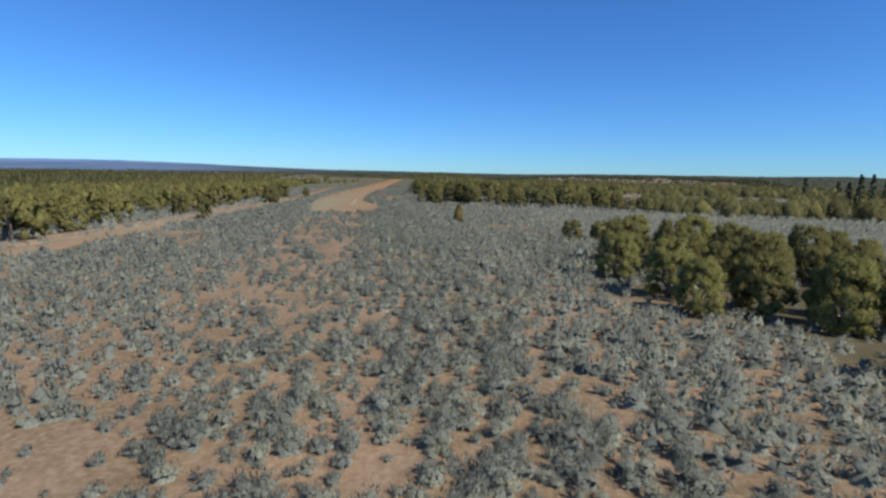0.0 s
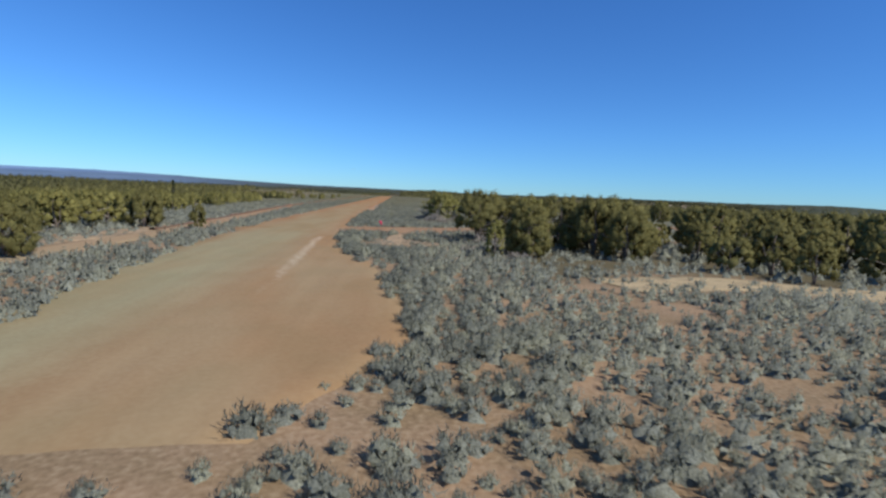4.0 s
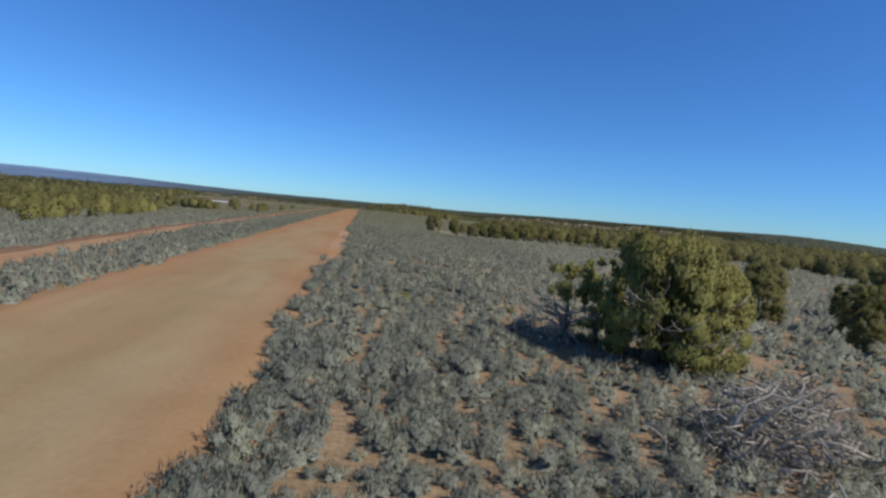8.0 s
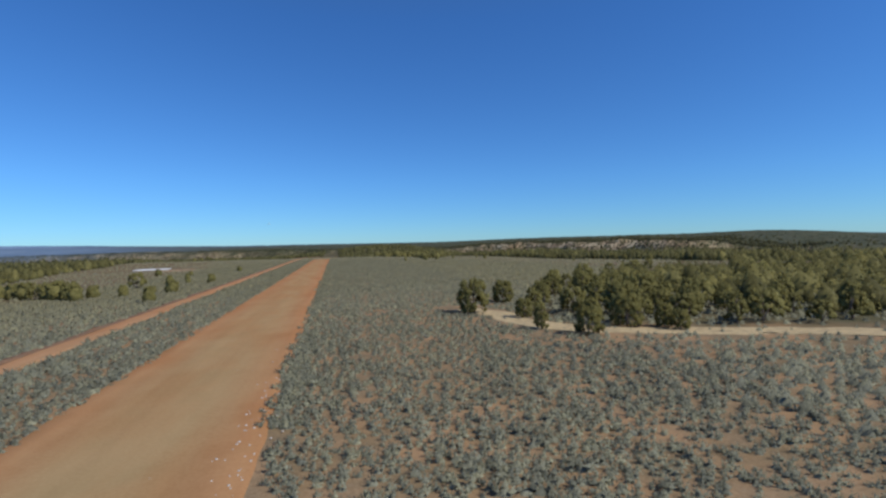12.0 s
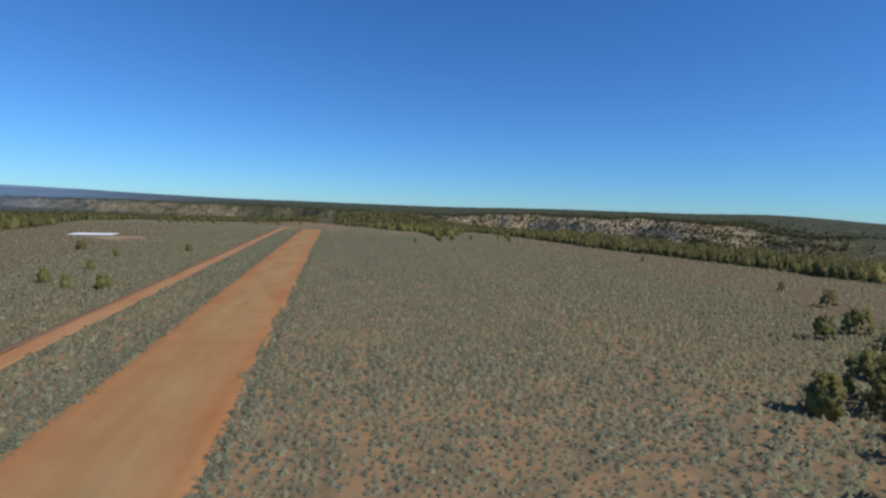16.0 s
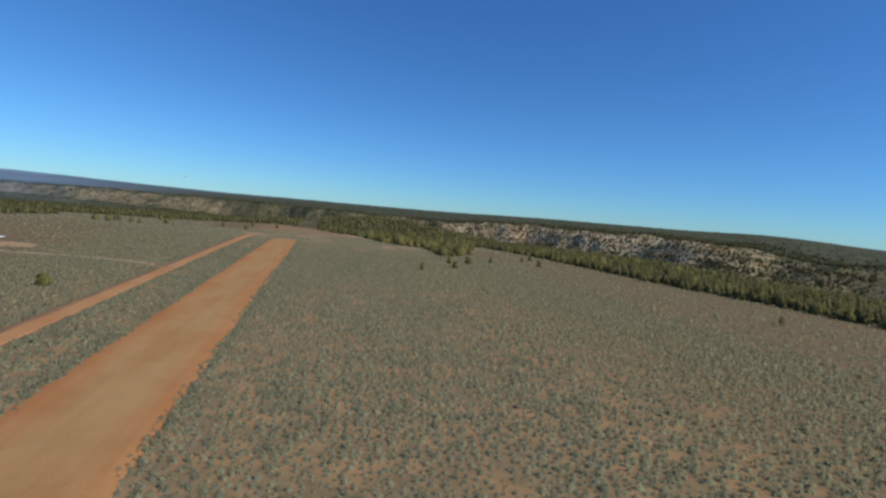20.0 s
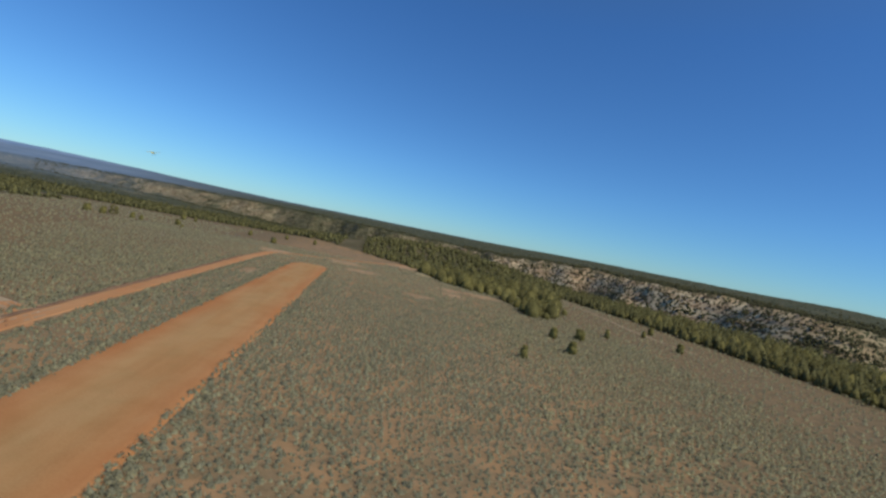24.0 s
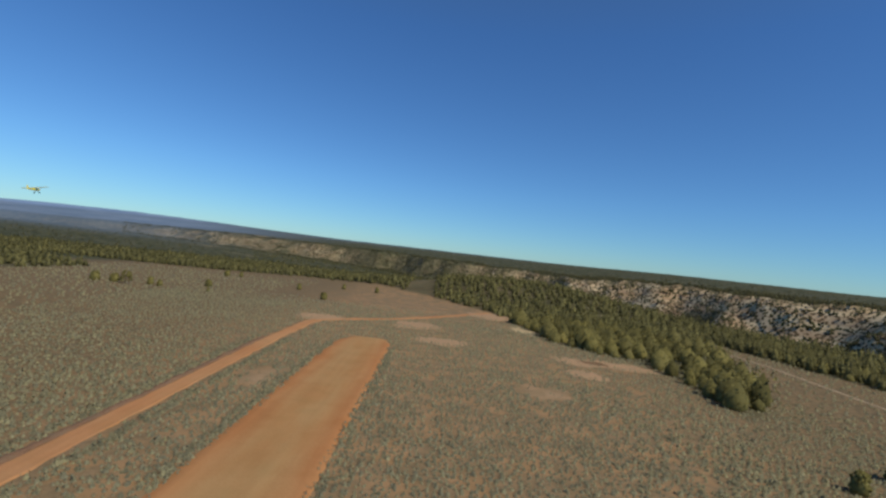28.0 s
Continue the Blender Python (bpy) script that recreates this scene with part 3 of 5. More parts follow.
def sage_shape(seed, plumes, per, length, width):
    """A low bush about 0.7 m across: a woody mound, leafy plumes and fine upright sprays."""
    rng = np.random.default_rng(seed)
    V, F = mound(rng, 0.25, 0.22, 6, 1, 0.3)
    a = np.arange(plumes) * 2.4 + rng.uniform(0, 1, plumes)
    q = 0.27 * np.sqrt((np.arange(plumes) + 0.3) / plumes) * rng.uniform(0.75, 1.2, plumes)
    r = rng.uniform(0.10, 0.15, plumes) * (1 + 1.0 / plumes)
    c = np.stack([q * np.cos(a), q * np.sin(a), 0.26 - 0.45 * q + rng.uniform(-0.05, 0.07, plumes)], 1)
    lv, lf = lumps(rng, c, r * 0.62, 1.3)
    k = np.repeat(np.arange(plumes), per)
    d = rng.normal(0, 1, (len(k), 3)) + 0.5 * outward_of(c, (0, 0, 0.0))[k]
    d[:, 2] = np.abs(d[:, 2])
    d /= np.linalg.norm(d, axis=1)[:, None]
    at = c[k] + d * r[k][:, None] * rng.uniform(0.65, 1.35, len(k))[:, None] * np.array((1, 1, 1.35))
    lean = outward_of(at, (0, 0, -0.25))
    bv, bf = blades(rng, at, lean * 0.7, length, width, 0.7, 0.5, (lean + 0.8 * d) / np.linalg.norm(lean + 0.8 * d, axis=1)[:, None], 0.3)
    v = np.concatenate([V, lv, bv])
    f = np.concatenate([F, lf + len(V), bf + len(V) + len(lv)])
    n = outward_of(v, (0, 0, -0.02))
    n[len(V):len(V) + len(lv)] += 0.55 * (lv.reshape(-1, 6, 3) - c[:, None]).reshape(-1, 3) / np.repeat(r, 6)[:, None]
    n[len(V) + len(lv):] += np.repeat(0.55 * d + rng.normal(0, 0.15, d.shape), 3, 0)
    n[:, 2] += 0.9
    v[:, 2] = np.maximum(v[:, 2], -0.02) * 0.95
    return v, f, n / np.linalg.norm(n, axis=1)[:, None]


def sage_tuft(seed, sprays=9, length=0.22, width=0.075):
    """A bush far off: thin sprays round a low middle."""
    rng = np.random.default_rng(seed)
    V, F = mound(rng, 0.27, 0.36, 5, 1, 0.35)
    a = np.arange(sprays) * 2.4 + rng.uniform(0, 1.5, sprays)
    q = 0.34 * np.sqrt((np.arange(sprays) + 0.3) / sprays)
    c = np.stack([q * np.cos(a), q * np.sin(a), 0.44 - q * 0.75 + rng.uniform(-0.07, 0.07, sprays)], 1)
    v, f = blades(rng, c, outward_of(c, (0, 0, 0.1)) * 0.5, length, width, 0.5, 0.8, outward_of(c, (0, 0, -0.1)))
    v[:, 2] = np.maximum(v[:, 2], -0.02)
    v = np.concatenate([V, v]) * np.array((1.0, 1.0, 1.22))
    n = outward_of(v, (0, 0, -0.1)) * 1.1 + np.array((0, 0, 0.9))
    return v, np.concatenate([F, f + len(V)]), n / np.linalg.norm(n, axis=1)[:, None]


def sage_dot(seed):
    """A bush too far off to show more than a few sprays."""
    return sage_tuft(seed, 3, 0.34, 0.18)


def scatter(rng, box, per_m2):
    x0, x1, y0, y1 = box
    s = 1 / math.sqrt(per_m2)
    gx, gy = np.meshgrid(np.arange(x0, x1, s), np.arange(y0, y1, s))
    n = gx.size
    return gx.ravel() + rng.uniform(-0.42, 0.42, n) * s, gy.ravel() + rng.uniform(-0.42, 0.42, n) * s


def sown(shapes, x, y, size, rng, z=None, tall=None, pale=0.0):
    """Copies of the shapes at all places, as one vertex and one face array."""
    V, Fc, T, N, base = [], [], [], [], 0
    z = zg(x, y) if z is None else z
    pick = rng.integers(0, len(shapes), len(x))
    turn = rng.uniform(0, 2 * math.pi, len(x))
    tall = rng.uniform(0.8, 1.2, len(x)) if tall is None else tall
    tone = rng.uniform(pale, 1, len(x))
    for k, (v, f, nv) in enumerate(shapes):
        m = np.where(pick == k)[0]
        if not len(m):
            continue
        c, s, g = np.cos(turn[m])[:, None], np.sin(turn[m])[:, None], size[m][:, None]
        px = x[m][:, None] + g * (v[:, 0] * c - v[:, 1] * s)
        py = y[m][:, None] + g * (v[:, 0] * s + v[:, 1] * c)
        pz = z[m][:, None] + g * tall[m][:, None] * v[:, 2]
        V.append(np.stack([px, py, pz], 2).reshape(-1, 3))
        Fc.append((f[None] + (base + np.arange(len(m)) * len(v))[:, None, None]).reshape(-1, f.shape[1]))
        T.append(np.repeat(tone[m], len(v)))
        N.append(np.stack([nv[:, 0] * c - nv[:, 1] * s, nv[:, 0] * s + nv[:, 1] * c, np.broadcast_to(nv[:, 2], px.shape)], 2).reshape(-1, 3))
        base += len(m) * len(v)
    return np.concatenate(V), np.concatenate(Fc), np.concatenate(T), np.concatenate(N)


def brush_ok(rng, x, y):
    l, r = runway_span(y)
    edge = (0.9 - 0.55 * smooth(30, 60, y)) * vnoise(x, y, 1.9, 60) - 0.25 + 0.25 * smooth(30, 60, y)
    on = (x > l - edge) & (x < r + edge) & (y > -36.5) & (y < 354.5)
    on |= (x > r) & (x < r + 2.2 * vnoise(x, y, 2.6, 63)) & (y > 50) & (y < 88)
    on |= line_gap(TRACK, x, y) < 1.35 + 0.5 * vnoise(x, y, 3, 61)
    on |= line_gap(SIDE_ROAD, x, y) < 3.55 + 0.55 * vnoise(x, y, 3, 62)
    on |= (line_gap(SPUR, x, y) < 1.1) | (line_gap(CLEARING_TRACK, x, y) < 0.9)
    on |= np.hypot((x + 75) / 11, (y - 311) / 8) < 1
    keep = rng.uniform(0, 1, len(x)) > bare(x, y)
    keep &= rng.uniform(0, 1, len(x)) > 0.55 * wooded(x, y)
    return keep & ~on


# ---- trees ----
def crown_shape(seed, height, width, clumps, per, leaf, cone=0.0, low=0.12, core=0.55):
    """Leaf sprays in clumps over an uneven crown."""
    rng = np.random.default_rng(seed)
    h = rng.uniform(low, 0.95, clumps)
    prof = np.sqrt(np.clip(1 - ((h - 0.42) / 0.62) ** 2, 0.05, 1)) * (1 - cone) + cone * np.clip(1.08 - h, 0.05, 1)
    a = rng.uniform(0, 2 * math.pi, clumps)
    r = width / 2 * prof * rng.uniform(0.62, 0.95, clumps)
    cc = np.stack([r * np.cos(a), r * np.sin(a), h * height], 1)
    cr = rng.uniform(0.085, 0.14, clumps) * width * (0.6 + 0.4 * prof)
    v, f, n = leafy(rng, cc, cr, per, leaf, leaf * (0.32 if per > 40 else 0.5), 0.8, 1.25, core)
    n = n * 0.9 + outward_of(v, (0, 0, height * 0.2))
    v[:, 2] = np.maximum(v[:, 2], 0.05)
    return v, f, n / np.linalg.norm(n, axis=1)[:, None]


def juniper(name, seed, height, width, clumps, per, leaf, mat, cone=0.0, low=0.12, dead=2, label="", stems=3, core=0.55):
    """One tree standing at the origin: trunks, bare limbs and a leafy crown."""
    rng = np.random.default_rng(seed + 500)
    ob = new(name)
    for s in range(stems):
        a = rng.uniform(0, 6.28)
        lean = 0.22 * width * (s > 0)
        pts = [(0.08 * math.cos(a) * s, 0.08 * math.sin(a) * s, -0.15)]
        for j in range(1, 5):
            u = j / 4
            pts.append((lean * u * math.cos(a) + rng.uniform(-0.08, 0.08), lean * u * math.sin(a) + rng.uniform(-0.08, 0.08), u * height * (0.8 if s == 0 else 0.6)))
        rad = [height * 0.035 * (1 - 0.2 * s) * (1 - 0.2 * j) for j in range(5)]
        v, q, t = tube(pts, rad, 6)
        part("trunk" if s == 0 else "limb", mesh_of("trunk", v, [q, t], BARK, smooth_faces=True), ob)
    for s in range(dead):
        a = rng.uniform(0, 6.28)
        z0 = height * rng.uniform(0.12, 0.4)
        pts = [(0, 0, z0)]
        for j in range(1, 5):
            u = j / 4 * width * rng.uniform(0.5, 0.66)
            pts.append((u * math.cos(a + 0.2 * j), u * math.sin(a + 0.2 * j), z0 + 0.28 * u + rng.uniform(-0.1, 0.1)))
        v, q, t = tube(pts, [0.05, 0.042, 0.03, 0.02, 0.008], 5)
        limb = part("dead_limb", mesh_of("dead_limb", v, [q, t], DEADWOOD), ob, "bare grey dead limb")
        for j in (2, 3, 4) if dead > 3 else ():
            p = np.array(pts[j])
            for side in (-1, 1):
                b = a + 0.2 * j + side * rng.uniform(0.5, 1.1)
                g = width * rng.uniform(0.1, 0.2)
                v, q, t = tube([p, p + np.array((0.6 * g * math.cos(b), 0.6 * g * math.sin(b), 0.35 * g)), p + np.array((g * math.cos(b), g * math.sin(b), 0.8 * g))], [0.02, 0.014, 0.005], 4)
                part("twig", mesh_of("twig", v, [q, t], DEADWOOD), limb)
    v, f, n = crown_shape(seed, height, width, clumps, per, leaf, cone, low, core)
    if core > 0.9:
        mv, mf = mound(rng, width * 0.44, height * 0.92, 9, 5, 0.12, 0.05)
        v, f, n = np.concatenate([v, mv]), np.concatenate([f, mf + len(v)]), np.concatenate([n, outward_of(mv, (0, 0, height * 0.3))])
    part("crown", mesh_of("crown", v, f, mat, smooth_faces=True, normals=n), ob)
    return tagged(ob, label, "tree")


# ---- large structure: ground, runway, tracks ----
def ground():
    gx = spread(-4600, 4600, -120, 130, 3.2, 1.05, 70, 1.034, 21)
    gy = spread(-2200, 4700, -120, 520, 3.2, 1.06, 70, 1.034, 21)
    X, Y = np.meshgrid(gx, gy)
    x, y = X.ravel(), Y.ravel()
    z = zg(x, y)
    az, r = polar(x, y)
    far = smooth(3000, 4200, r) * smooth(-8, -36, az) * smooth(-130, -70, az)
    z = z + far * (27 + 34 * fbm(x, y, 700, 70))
    nx, ny = len(gx), len(gy)
    i = (np.arange(ny - 1)[:, None] * nx + np.arange(nx - 1)).ravel()
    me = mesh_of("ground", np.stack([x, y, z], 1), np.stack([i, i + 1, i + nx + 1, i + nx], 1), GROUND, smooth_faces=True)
    Z = z.reshape(ny, nx)
    slope = np.hypot(np.gradient(Z, gy, axis=0), np.gradient(Z, gx, axis=1)).ravel()
    rn = np.interp(az, AZ, NEAR_RIM)
    wall = smooth(0.20, 0.42, slope) * smooth(-165, -85, r - rims(x, y)[1]) * (1 - 0.7 * smooth(40, 58, az)) * np.interp(az, [-33, -24, -12, -8, 2, 6, 12, 16], [0.1, 0.5, 0.6, 0.15, 0.2, 0.7, 0.8, 1.0])
    rfar = np.interp(az, AZ, FAR_RIM)
    wall = np.maximum(wall, 0.75 * np.exp(-((az + 20.5) / 3.5) ** 2) * smooth(rfar - 700, rfar - 400, r) * (r < rfar + 250) * (fbm(x, y, 160, 52) > 0.45))
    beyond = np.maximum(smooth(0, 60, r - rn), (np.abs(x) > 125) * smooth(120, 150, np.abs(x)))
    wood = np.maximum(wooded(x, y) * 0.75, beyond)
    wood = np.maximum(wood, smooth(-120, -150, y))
    sand = np.zeros(len(x))
    for px, py, rx, ry in ((28.5, 387, 3, 4), (6.2, -6, 3, 3)):
        sand = np.maximum(sand, np.exp(-(((x - px) / rx) ** 2 + ((y - py) / ry) ** 2) ** 2))
    brush = np.maximum(smooth(40, 105, y) * (0.6 + 0.4 * smooth(15, 50, np.abs(x - 8))), smooth(30, 60, np.abs(x - 5)))
    sand = np.maximum(sand, 0.4 * smooth(5, 2, line_gap(SAND_LINE, x, y)) * (x > 17))
    for px, py, rx, ry in PATCHES:
        brush = brush * (1 - np.exp(-(((x - px) / rx) ** 2 + ((y - py) / ry) ** 2) ** 2))
    # The distance mask sets how much haze blue is painted over far land.
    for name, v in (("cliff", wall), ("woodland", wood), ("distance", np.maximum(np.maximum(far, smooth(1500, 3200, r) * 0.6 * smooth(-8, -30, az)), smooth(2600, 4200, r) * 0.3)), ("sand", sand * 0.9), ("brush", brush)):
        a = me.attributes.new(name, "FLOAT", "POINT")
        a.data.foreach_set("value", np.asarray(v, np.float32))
    return tagged(new("ground", me), "reddish mesa soil under sagebrush, with canyon and wooded plateau", "ground", kind="structure")


def ribbon(name, line, half, mat, label, lift=0.05, step=0.8, ragged=0.35, seed=0):
    """A dirt strip along a broken line, with uneven edges that sink into the ground."""
    pts = [np.array(p, float) for p in line]
    seg = [np.linalg.norm(b - a) for a, b in zip(pts, pts[1:])]
    s = np.concatenate([[0], np.cumsum(seg)])
    u = np.arange(0, s[-1], step)
    P = np.array(pts)
    cx, cy = np.interp(u, s, P[:, 0]), np.interp(u, s, P[:, 1])
    ker = np.ones(9) / 9
    cx, cy = (np.convolve(np.pad(c, 4, mode="edge"), ker, "valid") for c in (cx, cy))
    dx, dy = np.gradient(cx), np.gradient(cy)
    ln = np.hypot(dx, dy)
    ex, ey = dy / ln, -dx / ln
    cols = [-1.12, -1.0, -0.75, -0.45, -0.15, 0.15, 0.45, 0.75, 1.0, 1.12]
    V = []
    for k, c in enumerate(cols):
        w = half * c + np.sign(c) * ragged * (fbm(u, np.full(len(u), c * 50.0), 2.2, seed + (c > 0)) - 0.5) * 2 * (abs(c) > 0.9)
        x, y = cx + ex * w, cy + ey * w
        rut = -0.035 * (0.35 < abs(c) < 0.6)
        z = zg(x, y) + (-0.06 if abs(c) > 1.05 else lift + rut + 0.02 * (fbm(x, y, 1.5, 80) - 0.5))
        V.append(np.stack([x, y, z], 1))
    V = np.stack(V, 1).reshape(-1, 3)
    m, n = len(cols), len(u)
    i = (np.arange(n - 1)[:, None] * m + np.arange(m - 1)).ravel()
    return tagged(new(name, mesh_of(name, V, np.stack([i, i + 1, i + m + 1, i + m], 1), mat, smooth_faces=True)), label, "road", kind="structure")


def runway():
    u = np.arange(-36.5, 355, 0.7)
    l, r = runway_span(u)
    cols = np.concatenate([[-0.03, 0.0], np.linspace(0.05, 0.95, 22), [1.0, 1.03]])
    V = []
    for c in cols:
        x = l + (r - l) * c
        if c < 0.01 or c > 0.99:
            x = x + (1.2 - 0.85 * smooth(25, 70, u) + 1.6 * np.exp(-((u - 6) / 8.0) ** 2)) * (fbm(u, np.full(len(u), 40.0 * (c > 0.5)), 3.0, 90) - 0.5) + (0.5 if c > 0.5 else -0.5)
        z = zg(x, u) + (-0.06 if c < -0.01 or c > 1.01 else 0.06 + 0.03 * math.sin(math.pi * c) + 0.025 * (fbm(x, u, 1.6, 95) - 0.5))
        end = np.minimum(smooth(-36.5, -34.5, u), 1 - smooth(352.5, 354.8, u))
        V.append(np.stack([x, u, z - 0.14 * (1 - end)], 1))
    V = np.stack(V, 1).reshape(-1, 3)
    m, n = len(cols), len(u)
    i = (np.arange(n - 1)[:, None] * m + np.arange(m - 1)).ravel()
    me = mesh_of("runway", V, np.stack([i, i + 1, i + m + 1, i + m], 1), RUNWAY, smooth_faces=True)
    line = np.interp(V[:, 1], [-22, -7, -4, -1, 0.5, 3], [0.9, -0.05, -0.25, -0.1, 0.25, 1.2])
    streak = np.exp(-((V[:, 0] - line) / 0.26) ** 2) * smooth(-30, -14, V[:, 1]) * (1 - 0.75 * smooth(-3.5, -1.5, V[:, 1])) * (1 - smooth(2, 4, V[:, 1]))
    a = me.attributes.new("pale", "FLOAT", "POINT")
    a.data.foreach_set("value", np.asarray(np.clip(streak, 0, 1), np.float32))
    return tagged(new("runway", me), "graded reddish dirt runway, tan wheel lanes, ragged edges", "runway", kind="structure")


def bare_patch(x, y, rx, ry, mat, seed):
    """A low irregular patch of bare soil, its rim sunk in the ground."""
    n, V = 28, [(x, y, float(zg(x, y)) + 0.03)]
    for ring in (0.4, 0.75, 1.0, 1.12):
        for k in range(n):
            a = 2 * math.pi * k / n
            g = ring * (0.55 + 0.9 * float(fbm(2 * math.cos(a) + seed * 9.0, 2 * math.sin(a), 0.9, seed)))
            px, py = x + rx * g * math.cos(a), y + ry * g * math.sin(a)
            V.append((px, py, float(zg(px, py)) + (0.03 if ring < 1.05 else -0.05)))
    F = [(1 + r * n + k, 1 + (r + 1) * n + k, 1 + (r + 1) * n + (k + 1) % n, 1 + r * n + (k + 1) % n) for r in range(3) for k in range(n)]
    T = [(0, 1 + k, 1 + (k + 1) % n) for k in range(n)]
    me = mesh_of("bare_patch", np.array(V), [np.array(F), np.array(T)], mat, smooth_faces=True)
    return tagged(new("bare_patch", me), "bare patch of red-tan soil among sagebrush", "bare soil", kind="structure")


ground()
runway()
for k, (px, py, rx, ry) in enumerate(PATCHES):
    if rx + ry < 12 and k not in (4, 8):
        bare_patch(px, py, rx * 1.2, ry * 1.9, SANDY if k == 6 else PATCH_DIRT, k)
ribbon("dirt_track", TRACK, 1.05, TRACK_DIRT, "narrow rutted red dirt track beside the runway", seed=3)
def berm(line, half, high, mat, label, seed):
    """A low broken ridge of clods along a line."""
    P = np.array(line, float)
    s = np.concatenate([[0], np.cumsum(np.hypot(*(P[1:] - P[:-1]).T))])
    u = np.arange(0, s[-1], 0.45)
    cx, cy = np.interp(u, s, P[:, 0]), np.interp(u, s, P[:, 1])
    V = []
    for c in (-1.0, -0.55, 0.0, 0.55, 1.0):
        x = cx + half * c * (0.8 + 0.5 * hash2(np.round(u * 7), np.full(len(u), c), seed))
        y = cy + 0.15 * (hash2(np.round(u * 9), np.full(len(u), c + 3), seed) - 0.5)
        lump = np.clip(1.6 * fbm(u, np.full(len(u), 8.0), 3.0, seed) - 0.25, 0.05, 1) * (0.6 + 0.8 * hash2(np.round(u * 5), np.full(len(u), c + 9), seed))
        V.append(np.stack([x, y, zg(x, y) + (-0.05 if abs(c) == 1 else high * (1 - 0.6 * c * c) * lump)], 1))
    V = np.stack(V, 1).reshape(-1, 3)
    i = (np.arange(len(u) - 1)[:, None] * 5 + np.arange(4)).ravel()
    return tagged(new("dirt_berm", mesh_of("dirt_berm", V, np.stack([i, i + 1, i + 6, i + 5], 1), mat)), label, "berm", kind="structure")


berm([(x - 1.45, y) for x, y in TRACK[2:10]], 0.42, 0.3, BERM_DIRT, "low broken berm of dark red-brown clods", 33)
ribbon("side_road", SIDE_ROAD, 3.6, SIDE_DIRT, "wide reddish dirt road leaving the runway", lift=0.05, seed=7)
ribbon("faint_track", SPUR, 0.85, SPUR_DIRT, "faint pale two-wheel track through sagebrush", lift=0.03, seed=11)
ribbon("track_fork", [(-16.0, 265.5), (-18.2, 269.3), (-20.6, 272.0), (-24.0, 274.6)], 0.95, TRACK_DIRT, "short red dirt fork where a faint track leaves", lift=0.042, seed=15)
ribbon("clearing_track", CLEARING_TRACK, 0.45, SPUR_DIRT, "faint pale track across a sagebrush clearing", lift=0.03, seed=13)
def clearing(poly, mat):
    """Bare tan ground beside the runway, a fan over its rough outline."""
    P = np.array(poly, float)
    P = np.concatenate([P + (np.roll(P, -1, 0) - P) * k / 6 for k in range(6)], 1).reshape(-1, 2)
    mid = P.mean(0)
    V = [(*mid, float(zg(*mid)) + 0.05)]
    for g, lift in ((0.5, 0.05), (1.0, 0.045), (1.12, -0.05)):
        Q = mid + (P - mid) * (g + 0.14 * (fbm(P[:, 0], P[:, 1], 0.8, 7)[:, None] - 0.5) * (g > 0.6))
        V += [(x, y, float(zg(x, y)) + lift) for x, y in Q]
    n = len(P)
    F = [(1 + r * n + k, 1 + (r + 1) * n + k, 1 + (r + 1) * n + (k + 1) % n, 1 + r * n + (k + 1) % n) for r in range(2) for k in range(n)]
    T = [(0, 1 + k, 1 + (k + 1) % n) for k in range(n)]
    me = mesh_of("clearing", np.array(V), [np.array(F), np.array(T)], mat)
    return tagged(new("clearing", me), "bare tan soil clearing between sagebrush and runway", "bare soil", kind="structure")


clearing(CLEARING, CLEAR_DIRT)
ribbon("clearing_neck", CLEARING_NECK, 0.8, CLEAR_DIRT, "narrow bare path of tan soil through sagebrush", lift=0.04, step=0.3, ragged=0.4, seed=29)
ribbon("west_bank", WEST_BANK, 1.8, CLEAR_DIRT, "pale bare dirt bank before the western woods", lift=0.04, ragged=0.6, seed=19)
ribbon("east_bank", EAST_BANK, 1.7, SANDY, "pale bare dirt bank before the eastern woods", lift=0.04, ragged=0.6, seed=23)
ribbon("sand_bank", SAND_LINE, 1.45, SANDY, "pale bare sand along the edge of the juniper grove", lift=0.04, ragged=1.1, seed=17)

# ---- trees one by one ----
OLIVE = "olive-green juniper tree standing in sagebrush on red soil"
SMALL = "small upright olive-green juniper in sagebrush"
SPREAD = "spreading juniper tree with bare grey limbs"
FORMS = [(3.8, 3.9, 0.05, 0.07, 2, OLIVE), (3.2, 2.9, 0.2, 0.06, 1, OLIVE), (4.4, 3.9, 0.12, 0.08, 3, OLIVE), (2.6, 1.9, 0.3, 0.05, 0, SMALL), (3.6, 4.3, 0.0, 0.14, 6, SPREAD)]
KINDS = [juniper("juniper", k + 1, h, w, 105, 60, 0.05 * h, JUNIPER, c, low, dead, text, 3, 0.62) for k, (h, w, c, low, dead, text) in enumerate(FORMS)]
KINDS += [juniper("juniper", k + 31, h, w, 64, 14, 0.06 * h, JUNIPER, c, low + 0.12, dead // 2, text, 2, 0.7) for k, (h, w, c, low, dead, text) in enumerate(FORMS)]
KINDS += [juniper("juniper", k + 61, h, w, 110, 84, 0.05 * h, YELLOW_JUNIPER, c, low, dead + 2, "yellow-green juniper with bare grey limbs, standing in sagebrush", 3, 0.62) for k, (h, w, c, low, dead, text) in enumerate(FORMS[1:3])]
